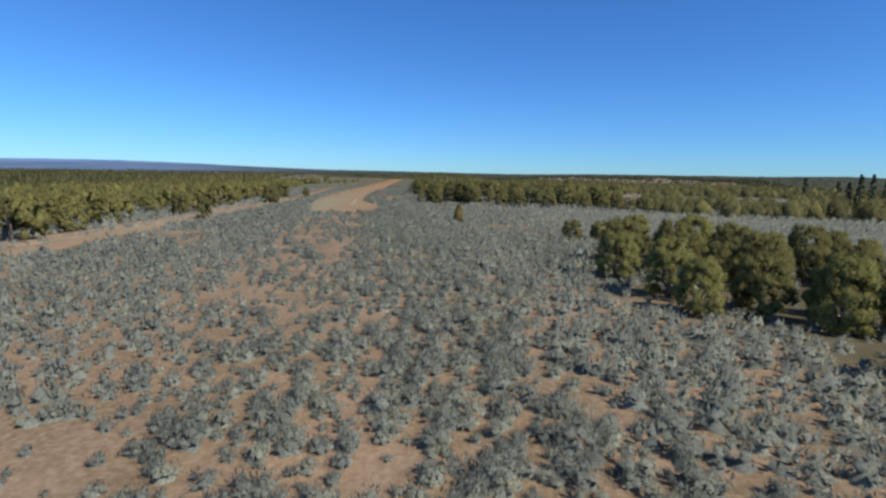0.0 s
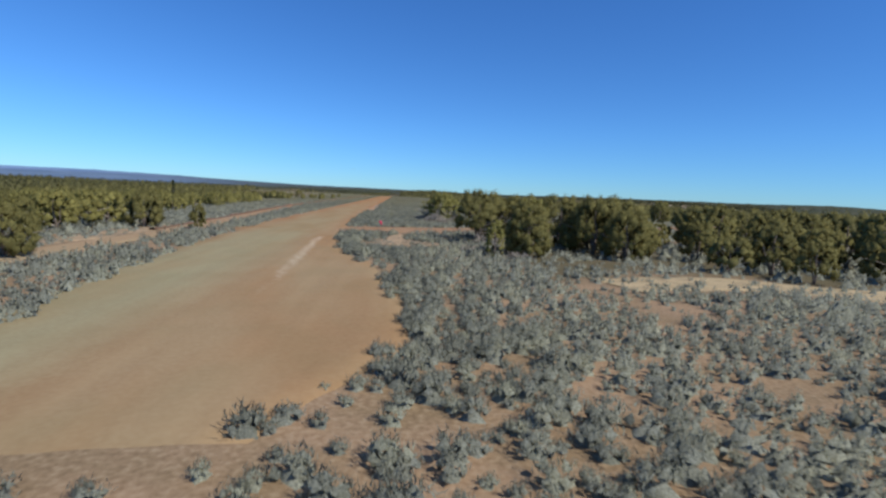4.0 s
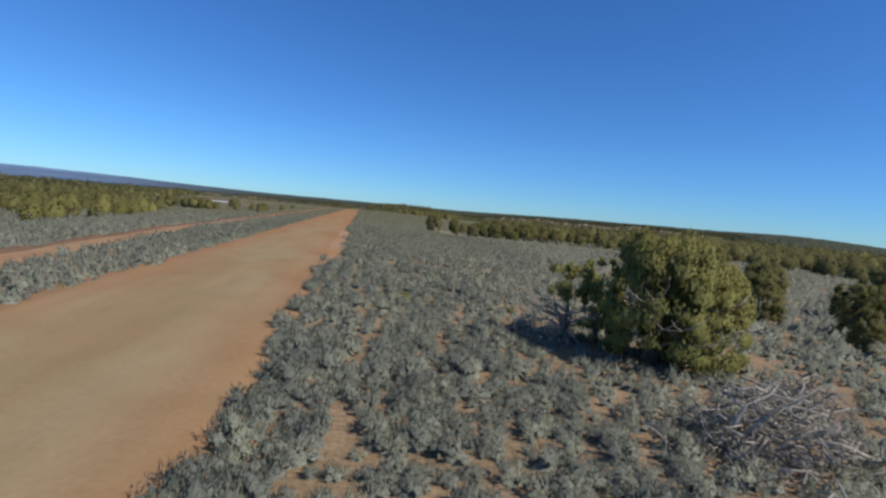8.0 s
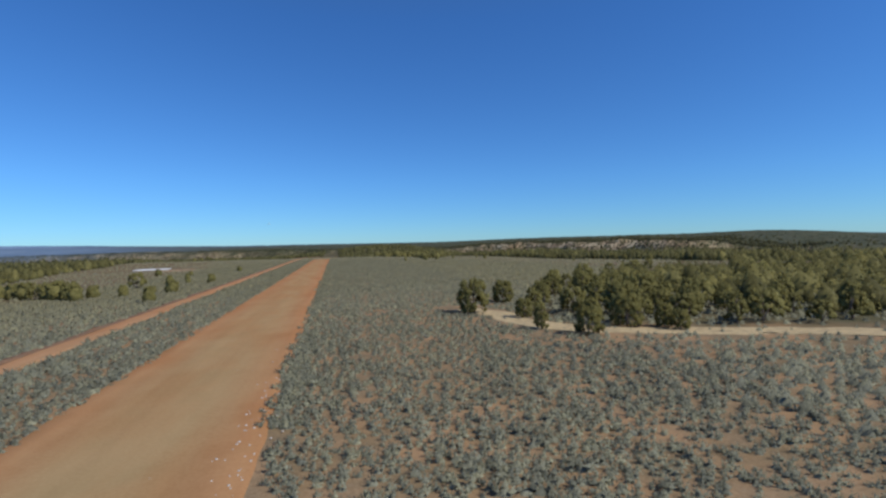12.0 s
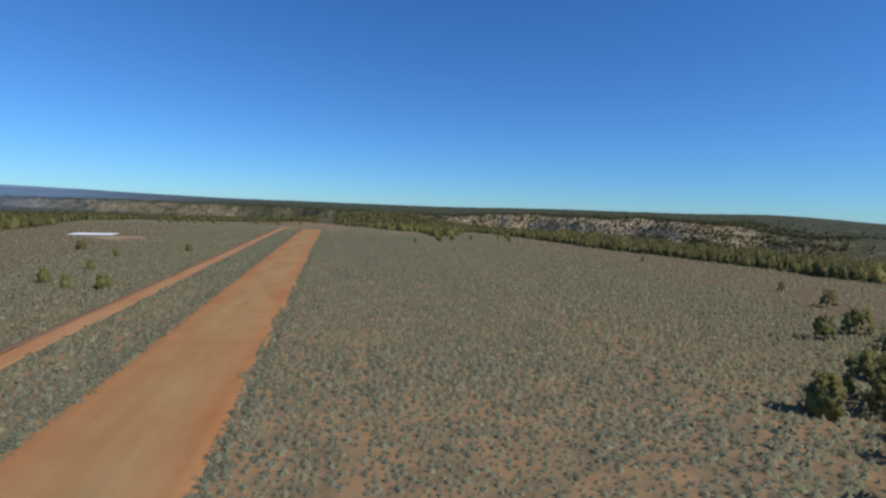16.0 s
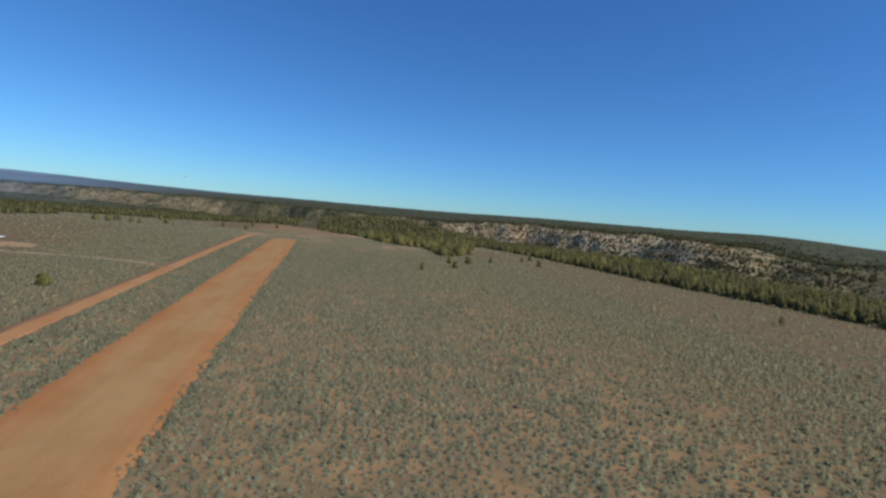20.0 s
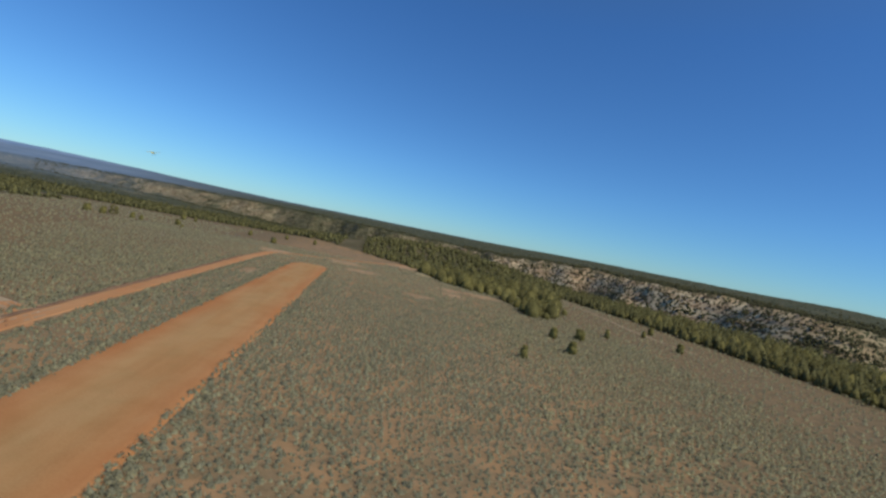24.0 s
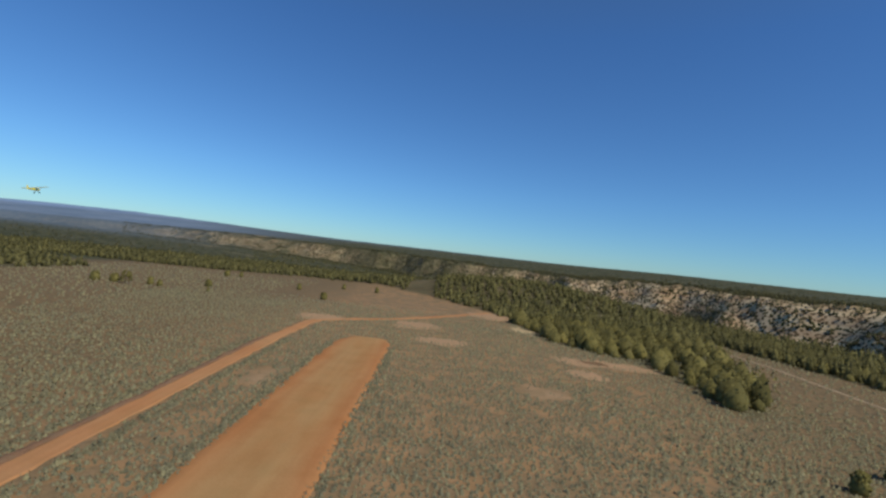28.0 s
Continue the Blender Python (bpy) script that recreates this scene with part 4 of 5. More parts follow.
KINDS += [juniper("juniper", 81, 3.0, 2.6, 36, 60, 0.13, YELLOW_JUNIPER, 0.0, 0.55, 16, "half-dead juniper, bare grey limbs, sparse yellow-green top", 3, 0.5),
          juniper("juniper", 82, 4.2, 4.4, 66, 90, 0.15, JUNIPER, 0.0, 0.3, 9, "broad olive juniper, open trunk, bare grey lower limbs", 4, 0.6),
          juniper("juniper", 83, 3.4, 1.8, 64, 70, 0.14, YELLOW_JUNIPER, 0.15, 0.03, 3, "slender yellow-green juniper column beside dead branches", 1, 0.55)]
WEST_FORMS = ((2.4, 3.0, 0.0, 0.16, 2), (2.8, 3.0, 0.05, 0.1, 1), (2.2, 2.4, 0.0, 0.12, 2))
KINDS += [juniper("juniper", k + 91, h, w, 58, 15, 0.16, WEST_JUNIPER, c, low, dead, "rounded yellow-green juniper at the woods' edge", 2, 0.7) for k, (h, w, c, low, dead) in enumerate(WEST_FORMS)]
EGG_FORMS = ((2.2, 1.8, 0.1, 0.03, 0), (2.2, 1.5, 0.3, 0.03, 0), (2.0, 2.0, 0.0, 0.05, 1))
KINDS += [juniper("juniper", k + 101, h, w, 80, 22, 0.12, JUNIPER, c, low, dead, "compact rounded olive juniper standing alone in sagebrush", 1, 0.92) for k, (h, w, c, low, dead) in enumerate(EGG_FORMS)]
SIZE = [f[0] for f in FORMS] * 2 + [FORMS[1][0], FORMS[2][0], 3.0, 4.2, 3.4] + [f[0] for f in WEST_FORMS] + [f[0] for f in EGG_FORMS]
RUSTY = juniper("juniper", 8, 2.2, 1.25, 130, 50, 0.085, BROWN_JUNIPER, 0.5, 0.03, 0, "small egg-shaped rusty-green juniper in sagebrush", 1, 0.93)
PINE_TREE = juniper("pine_tree", 9, 9.0, 2.6, 50, 40, 0.32, PINE, 0.95, 0.18, 0, "tall dark slender pine above the juniper woods", 1)
placed = []


def plant(kind, x, y, h, turn=None, group=""):
    """A copy of a tree, h metres high."""
    src = KINDS[kind] if isinstance(kind, int) else kind
    base = SIZE[kind] if isinstance(kind, int) else (2.2 if kind is RUSTY else 9.0)
    s = h / base
    m = pose(x, y, float(zg(x, y)), 0, 0, random.uniform(0, 360) if turn is None else turn) @ Matrix.Scale(s, 4)
    ob = copy_thing(src, m)
    placed.append((x, y))
    return tagged(ob, group=group) if group else ob


LONE_SOUTH = [(0, 23.5, -60.6, 1.7), (20, 26, -60, 1.6), (3, -10.8, -47.5, 2.3), (1, -16.6, -39.8, 2.6), (0, -12.2, -18, 2.9), (3, -10.6, 0.3, 2.0), (0, -15.5, 2, 3.0)]
LONE_ROAD = [(13, 12.4, -1.4, 4.3), (4, 14.4, 0.4, 3.6), (2, 15.7, -1.5, 4.1), (12, 16.4, -2.6, 3.8), (13, 18.6, -3.2, 4.2), (14, 11.8, -11.4, 2.5), (1, 14.2, -10.2, 3.6), (0, 20, -7, 4.2), (4, 17.5, 2.4, 3.2)]
LONE_NORTH = [(12, 9.7, 31.0, 2.7), (14, 10.5, 30.3, 3.2), (12, 13.66, 31.6, 2.5), (11, 11.7, 28.5, 4.2), (10, 13.0, 28.3, 3.3), (0, 19.4, 41.6, 2.6), (1, 22.3, 36.8, 2.6), (3, 21.9, 30.8, 1.9), (0, 34, 39.6, 2.9), (1, 29.2, 38.3, 2.2), (2, 24.9, 33.4, 2.6), (4, 31, 46.5, 2.6), (1, 35.7, 42, 3.2), (2, 58.3, 56.4, 4.6), (1, 45.4, 70.6, 3.0)]
LONE_GROVE = [(0, 16.8, 117.0, 3.4), (0, 20.4, 112.4, 1.8), (3, 19.4, 105.9, 1.9), (0, 21.8, 102.6, 2.2), (0, 26.5, 105.1, 2.7), (1, 29, 103.7, 1.9), (0, 29.3, 102.2, 1.6), (1, 25.1, 108.3, 2.0), (0, 32.6, 109.6, 2.4), (0, 22.4, 124.4, 2.6), (1, 27.8, 126.6, 2.2), (2, 30.6, 128.8, 3.0)]
LONE_EAST = [(1, 36, 140.4, 2.7), (0, 41.8, 142, 3.4), (1, 54.9, 157, 2.6), (0, 61, 158.6, 3.0), (1, 74.2, 173.4, 2.6), (3, 79.7, 186.6, 1.8), (3, 87.4, 238, 1.6), (1, 104, 302, 2.6)]
LONE_POINT = [(18, 45, 308.8, 2.0), (20, 51.7, 312.7, 2.1), (19, 62.4, 323.1, 1.9), (18, 43.7, 296.6, 2.1), (19, 33, 287.3, 1.8), (19, 78.9, 337.3, 1.7), (18, 85.5, 345.5, 2.0), (18, 79, 322.3, 2.1)]
LONE_WEST = [(0, -25.3, 165.6, 3.0), (1, -23, 147.6, 2.9), (1, -32.6, 164.6, 2.6), (0, -39, 169, 2.8), (1, -35.3, 199, 2.6), (3, -29.4, 192, 2.3), (0, -24.2, 190.4, 2.4), (3, -35.3, 213.5, 2.3), (0, -56.8, 260, 2.9), (1, -41.2, 240, 2.0), (0, -28, 246.4, 2.2), (1, -48, 172, 2.6), (4, -28.6, 166, 1.9), (0, -59, 183, 3.8), (0, -55.4, 180, 4.2), (2, -52, 176.4, 4.2), (0, -48.4, 173.8, 4.0), (0, -45.4, 170.4, 4.4), (0, -42, 167.4, 4.0), (1, -39.6, 163.8, 3.6), (0, -50, 180, 3.8)]
LONE_FAR = [(0, -79, 393.5, 3.0), (0, -75, 395, 2.8), (2, -71.5, 394, 4.2), (1, -67.5, 398, 2.6), (1, -64, 396, 2.2), (0, -58, 410.5, 2.6), (0, -76, 466, 3.0), (1, -72, 470, 2.6), (1, -39.4, 437, 2.6), (0, -25, 410.4, 2.6), (1, -29, 462, 2.4), (1, -16, 460, 2.6), (3, -51, 395, 1.6)]
for row in LONE_SOUTH + LONE_ROAD + LONE_NORTH + LONE_GROVE + LONE_POINT:
    plant(*row, group="lone junipers")
for k, x, y, h in LONE_EAST + LONE_WEST + LONE_FAR:
    plant({0: 20, 1: 18, 3: 19}.get(k, k + 5) if x < 40 else k + 5, x, y, h * (0.8 if x < -15 else 1.0), group="lone junipers")
plant(9, -38.8, 188.6, 3.4)
plant(RUSTY, 15.5, -45.9, 2.0, 40)
for x, y, h in ((-55.5, 102, 6.2), (82, -10.6, 6.2), (85.7, -13.7, 5.6), (86.9, -14.6, 5.6), (88, -15.7, 7), (89.2, -16.8, 7), (90.6, -18, 6.4), (60, 58, 5)):
    plant(PINE_TREE, x, y, h, group="tall pines")


# ---- woods ----
def wood_places(poly, spacing, rng, sparse=0.12):
    xs, ys = [p[0] for p in poly], [p[1] for p in poly]
    gx, gy = np.meshgrid(np.arange(min(xs), max(xs), spacing), np.arange(min(ys), max(ys), spacing))
    x = gx.ravel() + rng.uniform(-0.45, 0.45, gx.size) * spacing
    y = gy.ravel() + rng.uniform(-0.45, 0.45, gx.size) * spacing
    keep = inside(poly, x, y) & (fbm(x, y, 18, 100) > 0.30 + sparse)
    keep &= (line_gap(SIDE_ROAD, x, y) > 6) & (line_gap(TRACK, x, y) > 3) & (np.abs(x) > 6)
    return x[keep], y[keep]


woods_rng = np.random.default_rng(42)
near_x, near_y, far_x, far_y = [], [], [], []
for poly, spacing, sparse in ((WOOD_EAST_BEYOND, 6.0, -0.02), (WOOD_EAST_START, 2.7, -0.1), (WOOD_EAST_ROAD, 3.3, 0.03), (WOOD_EAST_MID, 3.1, -0.06), (WOOD_EAST_FAR, 4.0, 0.05), (WOOD_RIM, 4.2, 0.0), (WOOD_POINT, 3.3, -0.04), (WOOD_WEST, 4.4, -0.06)):
    x, y = wood_places(poly, spacing, woods_rng, sparse)
    close = ((np.abs(x - 8) < 42) & (y < 160)) | (np.hypot(x - 42, y - 345) < 24)
    near_x.append(x[close])
    near_y.append(y[close])
    far_x.append(x[~close])
    far_y.append(y[~close])
near_x, near_y = np.concatenate(near_x), np.concatenate(near_y)
order = np.argsort(np.hypot(near_x - 8, (near_y - 40) * 0.25))
MAX_SINGLE = 290
for i in order[:MAX_SINGLE]:
    x, y = float(near_x[i]), float(near_y[i])
    if min(math.hypot(x - a, y - b) for a, b in placed) > 1.6:
        near = abs(x - 6) < 15 and y < 40
        if x > 15 and y < -60:
            plant(random.choice((0, 2, 10, 11)), x, y, random.uniform(1.6, 2.9), group="woodland junipers")
            continue
        if x < -10:
            plant(random.choice((15, 16, 17)), x, y, random.uniform(1.9, 3.3), group="woodland junipers")
            continue
        plant(random.choice((0, 0, 2, 1) if y > 320 else (0, 1, 1, 2, 2, 3, 4)) + (0 if near or y > 320 else 5), x, y, random.uniform(1.6, 3.3) * (1.25 if x > 10 and -40 < y < 8 else 1.25 if y > 320 else 1.0), group="woodland junipers")
for src in KINDS + [RUSTY, PINE_TREE]:
    for o in (*src.children_recursive, src):
        bpy.data.objects.remove(o)
far_x = np.concatenate(far_x + [near_x[order[MAX_SINGLE:]]])
far_y = np.concatenate(far_y + [near_y[order[MAX_SINGLE:]]])


def far_tree(seed, sprays, leaf, seg=6, rings=2, wide=0.44, cone=False):
    """A tree one metre high: an uneven crown under leaf sprays."""
    rng = np.random.default_rng(seed)
    v, f = mound(rng, wide * 0.68, 0.86, seg, rings, 0.3, 0.04)
    nv = outward_of(v, (0, 0, 0.1))
    h = 0.1 + 0.84 * (np.arange(sprays) + rng.uniform(0, 1, sprays)) / sprays
    a = np.arange(sprays) * 2.4 + rng.uniform(0, 1, sprays)
    wide = wide * (0.85 + 0.3 * (seed % 3) / 2)
    lump = 1 + 0.2 * np.sin(3 * a + seed) * np.sin(7 * h + seed)
    q = wide * np.sqrt(np.clip(1 - h ** 3.2, 0.06, 1)) * lump * rng.uniform(0.85, 1.05, sprays)
    c = np.stack([q * np.cos(a), q * np.sin(a), h], 1)
    d = outward_of(c, (0, 0, 0.1))
    bv, bf = blades(rng, c, d * 0.3, leaf, leaf * 0.55, 0.25, 0.8, d)
    bn = np.repeat(d + rng.normal(0, 0.5, d.shape), 3, 0)
    v, f, nv = np.concatenate([v, bv]), np.concatenate([f, bf + len(v)]), np.concatenate([nv, bn])
    if cone:
        v[:, :2] *= np.clip(1.2 - 0.8 * v[:, 2:3], 0.12, 1)
    return v, f, nv / np.linalg.norm(nv, axis=1)[:, None]


def woodland(name, x, y, h, shapes, label, seed, mat=FAR_TREE):
    rng = np.random.default_rng(seed)
    v, f, t, nv = sown(shapes, x, y, h, rng, tall=rng.uniform(0.75, 1.25, len(x)))
    return tagged(new(name, mesh_of(name, v, f, mat, t, smooth_faces=True, normals=nv)), label, "woods", kind="stuff")


WOOD_SHAPES = [far_tree(s, 56, 0.14, wide=0.52) for s in range(200, 210)]
gap = np.min(np.stack([np.hypot(far_x - a, far_y - b) for a, b in ((8, -80), (8, -20), (5, 40), (5, 100), (10, 200), (10, 262))]), 0)
mid = gap < 150
west = mid & (far_x < -10) & (far_y < 130)
mid &= ~west
woodland("western_woods", far_x[west], far_y[west], 1.9 + 1.7 * woods_rng.uniform(0, 1, west.sum()) ** 1.4, WOOD_SHAPES, "yellow-green pinyon and juniper woods west of the runway", 6, WEST_JUNIPER)
woodland("juniper_woods", far_x[mid], far_y[mid], (1.6 + 2.2 * woods_rng.uniform(0, 1, mid.sum()) ** 1.4) * np.where(far_y[mid] > 325, 1.35, 1.0), WOOD_SHAPES, "dense olive-green pinyon and juniper woods", 7, WOODS_JUNIPER)
woodland("distant_woods", far_x[gap >= 150], far_y[gap >= 150], woods_rng.uniform(2.2, 3.9, (gap >= 150).sum()), [far_tree(s, 9, 0.3, 5, 1, 0.46) for s in range(210, 218)], "distant dark green pinyon and juniper woods", 8)

# trees on the canyon slopes, the far rim and the plateau
cr = np.random.default_rng(77)
n = 14000
ang, rad = np.radians(cr.uniform(-75, 112, n)), 150 + 2100 * cr.uniform(0, 1, n) ** 1.6
wx, wy = rad * np.sin(ang), 265 + rad * np.cos(ang)
az_, r_ = polar(wx, wy)
rn_, rf_ = np.interp(az_, AZ, NEAR_RIM), np.interp(az_, AZ, FAR_RIM)
wall_ = (r_ > rf_ - 260) & (r_ < rf_ + 120)
dens = np.where(r_ < rf_ - 260, 0.9, np.where(wall_, 0.85, 0.6)) * np.clip(1.3 - r_ / 2600, 0.1, 1)
keep = (r_ > rn_ - 10) & (cr.uniform(0, 1, n) < dens) & ~wooded(wx, wy) & (fbm(wx, wy, 40, 120) > 0.33)
wx, wy = wx[keep], wy[keep]
wa = np.radians(cr.uniform(-32, 62, 12000))
wr = np.interp(np.degrees(wa), AZ, FAR_RIM) + cr.uniform(-190, 110, 12000)
wx, wy = np.concatenate([wx, wr * np.sin(wa)]), np.concatenate([wy, 265 + wr * np.cos(wa)])
sa, sr = np.radians(cr.uniform(-20, 64, 18000)), cr.uniform(0, 1, 18000)
lo_, hi_ = np.interp(np.degrees(sa), AZ, MESA_EDGE), np.interp(np.degrees(sa), AZ, FAR_RIM) - 75
sr = lo_ + (hi_ - lo_) * sr ** 0.95
sx, sy = sr * np.sin(sa), 265 + sr * np.cos(sa)
keep = (fbm(sx, sy, 60, 121) > 0.34) & ~wooded(sx, sy)
near_slope = keep & (sr < hi_ - 140)
woodland("slope_woods", sx[near_slope], sy[near_slope], cr.uniform(2.4, 4.6, near_slope.sum()), [far_tree(s, 7, 0.32, 5, 1, 0.40, s % 3 == 0) for s in range(240, 248)], "olive conifers thick on the upper canyon slope", 11)
keep &= ~near_slope
wx, wy = np.concatenate([wx, sx[keep]]), np.concatenate([wy, sy[keep]])
RIM_BAND = [(111, 200), (112, 258), (109, 285), (105, 312), (99, 355), (93, 382), (92, 430), (122, 440), (142, 300), (142, 192)]
bx, by = wood_places(RIM_BAND, 2.5, cr, -0.1)
woodland("rim_woods", bx, by, cr.uniform(1.9, 3.9, len(bx)) * (0.75 + 0.9 * fbm(bx, by, 14, 125)), [far_tree(s, 16, 0.2, 5, 1, 0.36, True) for s in range(230, 238)], "band of tall dark conifers along the mesa rim", 10)
woodland("canyon_woods", wx, wy, cr.uniform(2.6, 5.4, len(wx)), [far_tree(s, 5, 0.4, 5, 1, 0.40, s % 2 == 0) for s in range(220, 228)], "dark conifers dotting canyon slopes and rim", 9, CANYON_TREE)

# ---- sagebrush over the mesa ----
FINE = [sage_shape(s, 7, 22, 0.125, 0.022) for s in range(8)]
MID = [sage_shape(20 + s, 3, 8, 0.17, 0.045) for s in range(6)]
TUFT = [sage_tuft(40 + s) for s in range(8)]
DOT = [sage_dot(60 + s) for s in range(8)]


def path_x(y):
    return np.interp(y, [-100, -57, -14, 60, 120, 180, 260], [10.8, 7.5, 2.2, 2.8, 6, 9.8, 7.5])


def brush(name, box, per_m2, shapes, lo, hi, near, far, seed, pale=0.1):
    """Sagebrush between two distances either side of the line of flight."""
    rng = np.random.default_rng(seed)
    x, y = scatter(rng, (*box[:2], box[2] - 16, box[3] + 16), per_m2)
    d = np.abs(x - path_x(y))
    slip = y + rng.uniform(-1, 1, len(x)) * np.where(y > 95, 16, 3)
    blur = rng.uniform(-0.22, 0.22, len(x)) * np.clip(d, 3, 25)
    ok = brush_ok(rng, x, y) & (d + blur >= near) & (d + blur < far) & (slip > box[2]) & (slip < box[3])
    x, y = x[ok], y[ok]
    size = (lo + (hi - lo) * rng.uniform(0, 1, len(x)) ** 1.5) * (0.7 + 0.6 * fbm(x, y, 9, 130)) * (1 - 0.45 * bare(x, y)) * (1 - 0.1 * smooth(190, 280, y))
    v, f, t, nv = sown(shapes, x, y, size, rng, tall=rng.uniform(0.8, 1.2, len(x)) * (1 - 0.12 * smooth(40, 75, y)), pale=pale)
    return tagged(new(name, mesh_of(name, v, f, SAGE, t, smooth_faces=True, normals=nv)), "grey-green sagebrush clumps scattered over red soil", "sagebrush", kind="stuff")


brush("sagebrush", (-9, 22, -102, -42), 4.6, FINE, 0.34, 1.08, 0, 5.4, 301)
brush("sagebrush", (-9, 22, -42, 46), 3.4, FINE, 0.45, 1.35, 0, 5.4, 311)
brush("sagebrush", (1.2, 3.0, -10, 1), 4.5, FINE, 0.6, 1.25, 0, 9, 313)
brush("sagebrush", (-1, 14, 8, 27), 2.6, FINE, 0.5, 1.1, 0, 12, 314)
brush("sagebrush", (-9, 22, 46, 62), 3.6, FINE, 0.45, 1.2, 0, 6.2, 309)
brush("sagebrush", (-30, 42, -104, 62), 3.7, MID, 0.45, 1.25, 5.4, 19, 302)
brush("sagebrush", (-30, 42, 62, 116), 4.4, MID, 0.46, 1.05, 11, 19, 310)
brush("sagebrush", (-14, 22, 62, 116), 5.0, MID, 0.38, 1.0, 0, 11, 303)
brush("sagebrush", (-60, 70, -112, 116), 1.9, TUFT, 0.75, 1.4, 19, 60, 304)
brush("sagebrush", (-25, 40, 116, 330), 3.9, TUFT, 0.42, 0.98, 0, 22, 305, 0.1)
brush("sagebrush", (-60, 75, 116, 330), 2.5, DOT, 0.55, 1.12, 22, 58, 306, 0.2)
brush("sagebrush", (-120, 115, -60, 480), 0.27, DOT, 0.8, 1.4, 54, 150, 307, 0.5)
brush("sagebrush", (-60, 60, 330, 400), 1.8, DOT, 0.5, 0.95, 0, 70, 308, 0.5)


def edge_rows(seed):
    """Lusher brush in close rows along the runway's and the track's edges."""
    rng = np.random.default_rng(seed)
    X, Y = [], []
    u = np.arange(48, 346, 0.42)
    tx = np.interp(u, [p[1] for p in TRACK[:10]], [p[0] for p in TRACK[:10]])
    l, r = runway_span(u)
    for base, side in ((r, 1), (l, -1), (tx + 1.35, 1), (tx - 1.5, -1)):
        for k in range(2):
            X.append(base + side * (0.8 + 0.5 * k + 0.3 * rng.uniform(-1, 1, len(u))))
            Y.append(u + rng.uniform(-0.3, 0.3, len(u)))
    x, y = np.concatenate(X), np.concatenate(Y)
    keep = rng.uniform(0, 1, len(x)) < 0.25 + 0.75 * smooth(0.35, 0.55, fbm(x, y, 7, 140))
    keep &= (x < -1) | (y > 88)
    x, y = x[keep], y[keep]
    v, f, t, nv = sown(TUFT, x, y, rng.uniform(0.5, 1.1, len(x)), rng, tall=rng.uniform(0.55, 0.85, len(x)), pale=0.1)
    return tagged(new("sagebrush", mesh_of("sagebrush", v, f, SAGE, t, smooth_faces=True, normals=nv)), "lush grey-green sagebrush rows along dirt edges", "sagebrush", kind="stuff")


edge_rows(312)


# ---- single bushes on the bare strip ----
def sage_bush(seed):
    """One sagebrush at the origin: foliage over a few woody stems."""
    rng = np.random.default_rng(seed)
    ob = new("sagebrush_bush")
    v, f, n = sage_shape(seed, 8, 40, 0.12, 0.017)
    part("foliage", mesh_of("foliage", v, f, SAGE, smooth_faces=True, normals=n), ob)
    for k in range(4):
        a = 1.57 * k + rng.uniform(-0.5, 0.5)
        pts = [(0.02 * math.cos(a), 0.02 * math.sin(a), -0.05), (0.09 * math.cos(a), 0.09 * math.sin(a), 0.09), (0.2 * math.cos(a + 0.3), 0.2 * math.sin(a + 0.3), 0.2)]
        v, q, t = tube(pts, [0.014, 0.011, 0.006], 5)
        part("woody_stem", mesh_of("woody_stem", v, [q, t], BARK), ob, "grey-brown woody stem")
    return tagged(ob, "single grey-green sagebrush bush on bare reddish soil", "sagebrush", "bushes on the bare strip")


def single_bushes(count, seed):
    rng = np.random.default_rng(seed)
    kinds = [sage_bush(700 + k) for k in range(6)]
    made = 0
    while made < count:
        x, y = rng.uniform(-6.5, 5.0), rng.uniform(-78, -37)
        g = rng.uniform(0.3, 0.9) if rng.uniform() < 0.7 else rng.uniform(0.8, 1.25)
        if float(bare(np.array([x]), np.array([y]))[0]) < 0.3:
            continue
        copy_thing(kinds[int(rng.integers(6))], pose(x, y, float(zg(x, y)), 0, 0, rng.uniform(0, 360)) @ Matrix.Diagonal((g, g, g * rng.uniform(0.8, 1.15), 1)))
        made += 1
    small = [(float(rng.uniform(3, 9.5)), float(rng.uniform(-10, -2))) for _ in range(90)]
    small = [p for p in small if inside(CLEARING, np.array([p[0]]), np.array([p[1]]))[0]][:22]
    for x, y in small:
        g = rng.uniform(0.14, 0.42)
        ob = copy_thing(kinds[int(rng.integers(6))], pose(x, y, float(zg(x, y)) + 0.04, 0, 0, rng.uniform(0, 360)) @ Matrix.Scale(g, 4))
        tagged(ob, "tiny grey-green sagebrush tuft in a bare clearing", group="tufts in the clearing")
    for src in kinds:
        for o in (*src.children_recursive, src):
            bpy.data.objects.remove(o)


single_bushes(150, 21)


def dry_grass(count, seed):
    """Low bleached tufts in patches over the bare clearing."""
    rng = np.random.default_rng(seed)
    x, y = rng.uniform(2.5, 9.5, count), rng.uniform(-10, -1.5, count)
    ok = inside(CLEARING, x, y) & (fbm(x, y, 2.4, 150) > 0.46 + 0.1 * rng.uniform(0, 1, count))
    x, y = x[ok], y[ok]
    v, f, t, nv = sown(TUFT, x, y, rng.uniform(0.1, 0.28, len(x)), rng, zg(x, y) + 0.035, rng.uniform(0.25, 0.6, len(x)))
    return tagged(new("dry_grass", mesh_of("dry_grass", v, f, DRY_GRASS, t, smooth_faces=True, normals=nv)), "low bleached grass tufts in patches on bare soil", "dry grass", kind="stuff")


dry_grass(2600, 22)


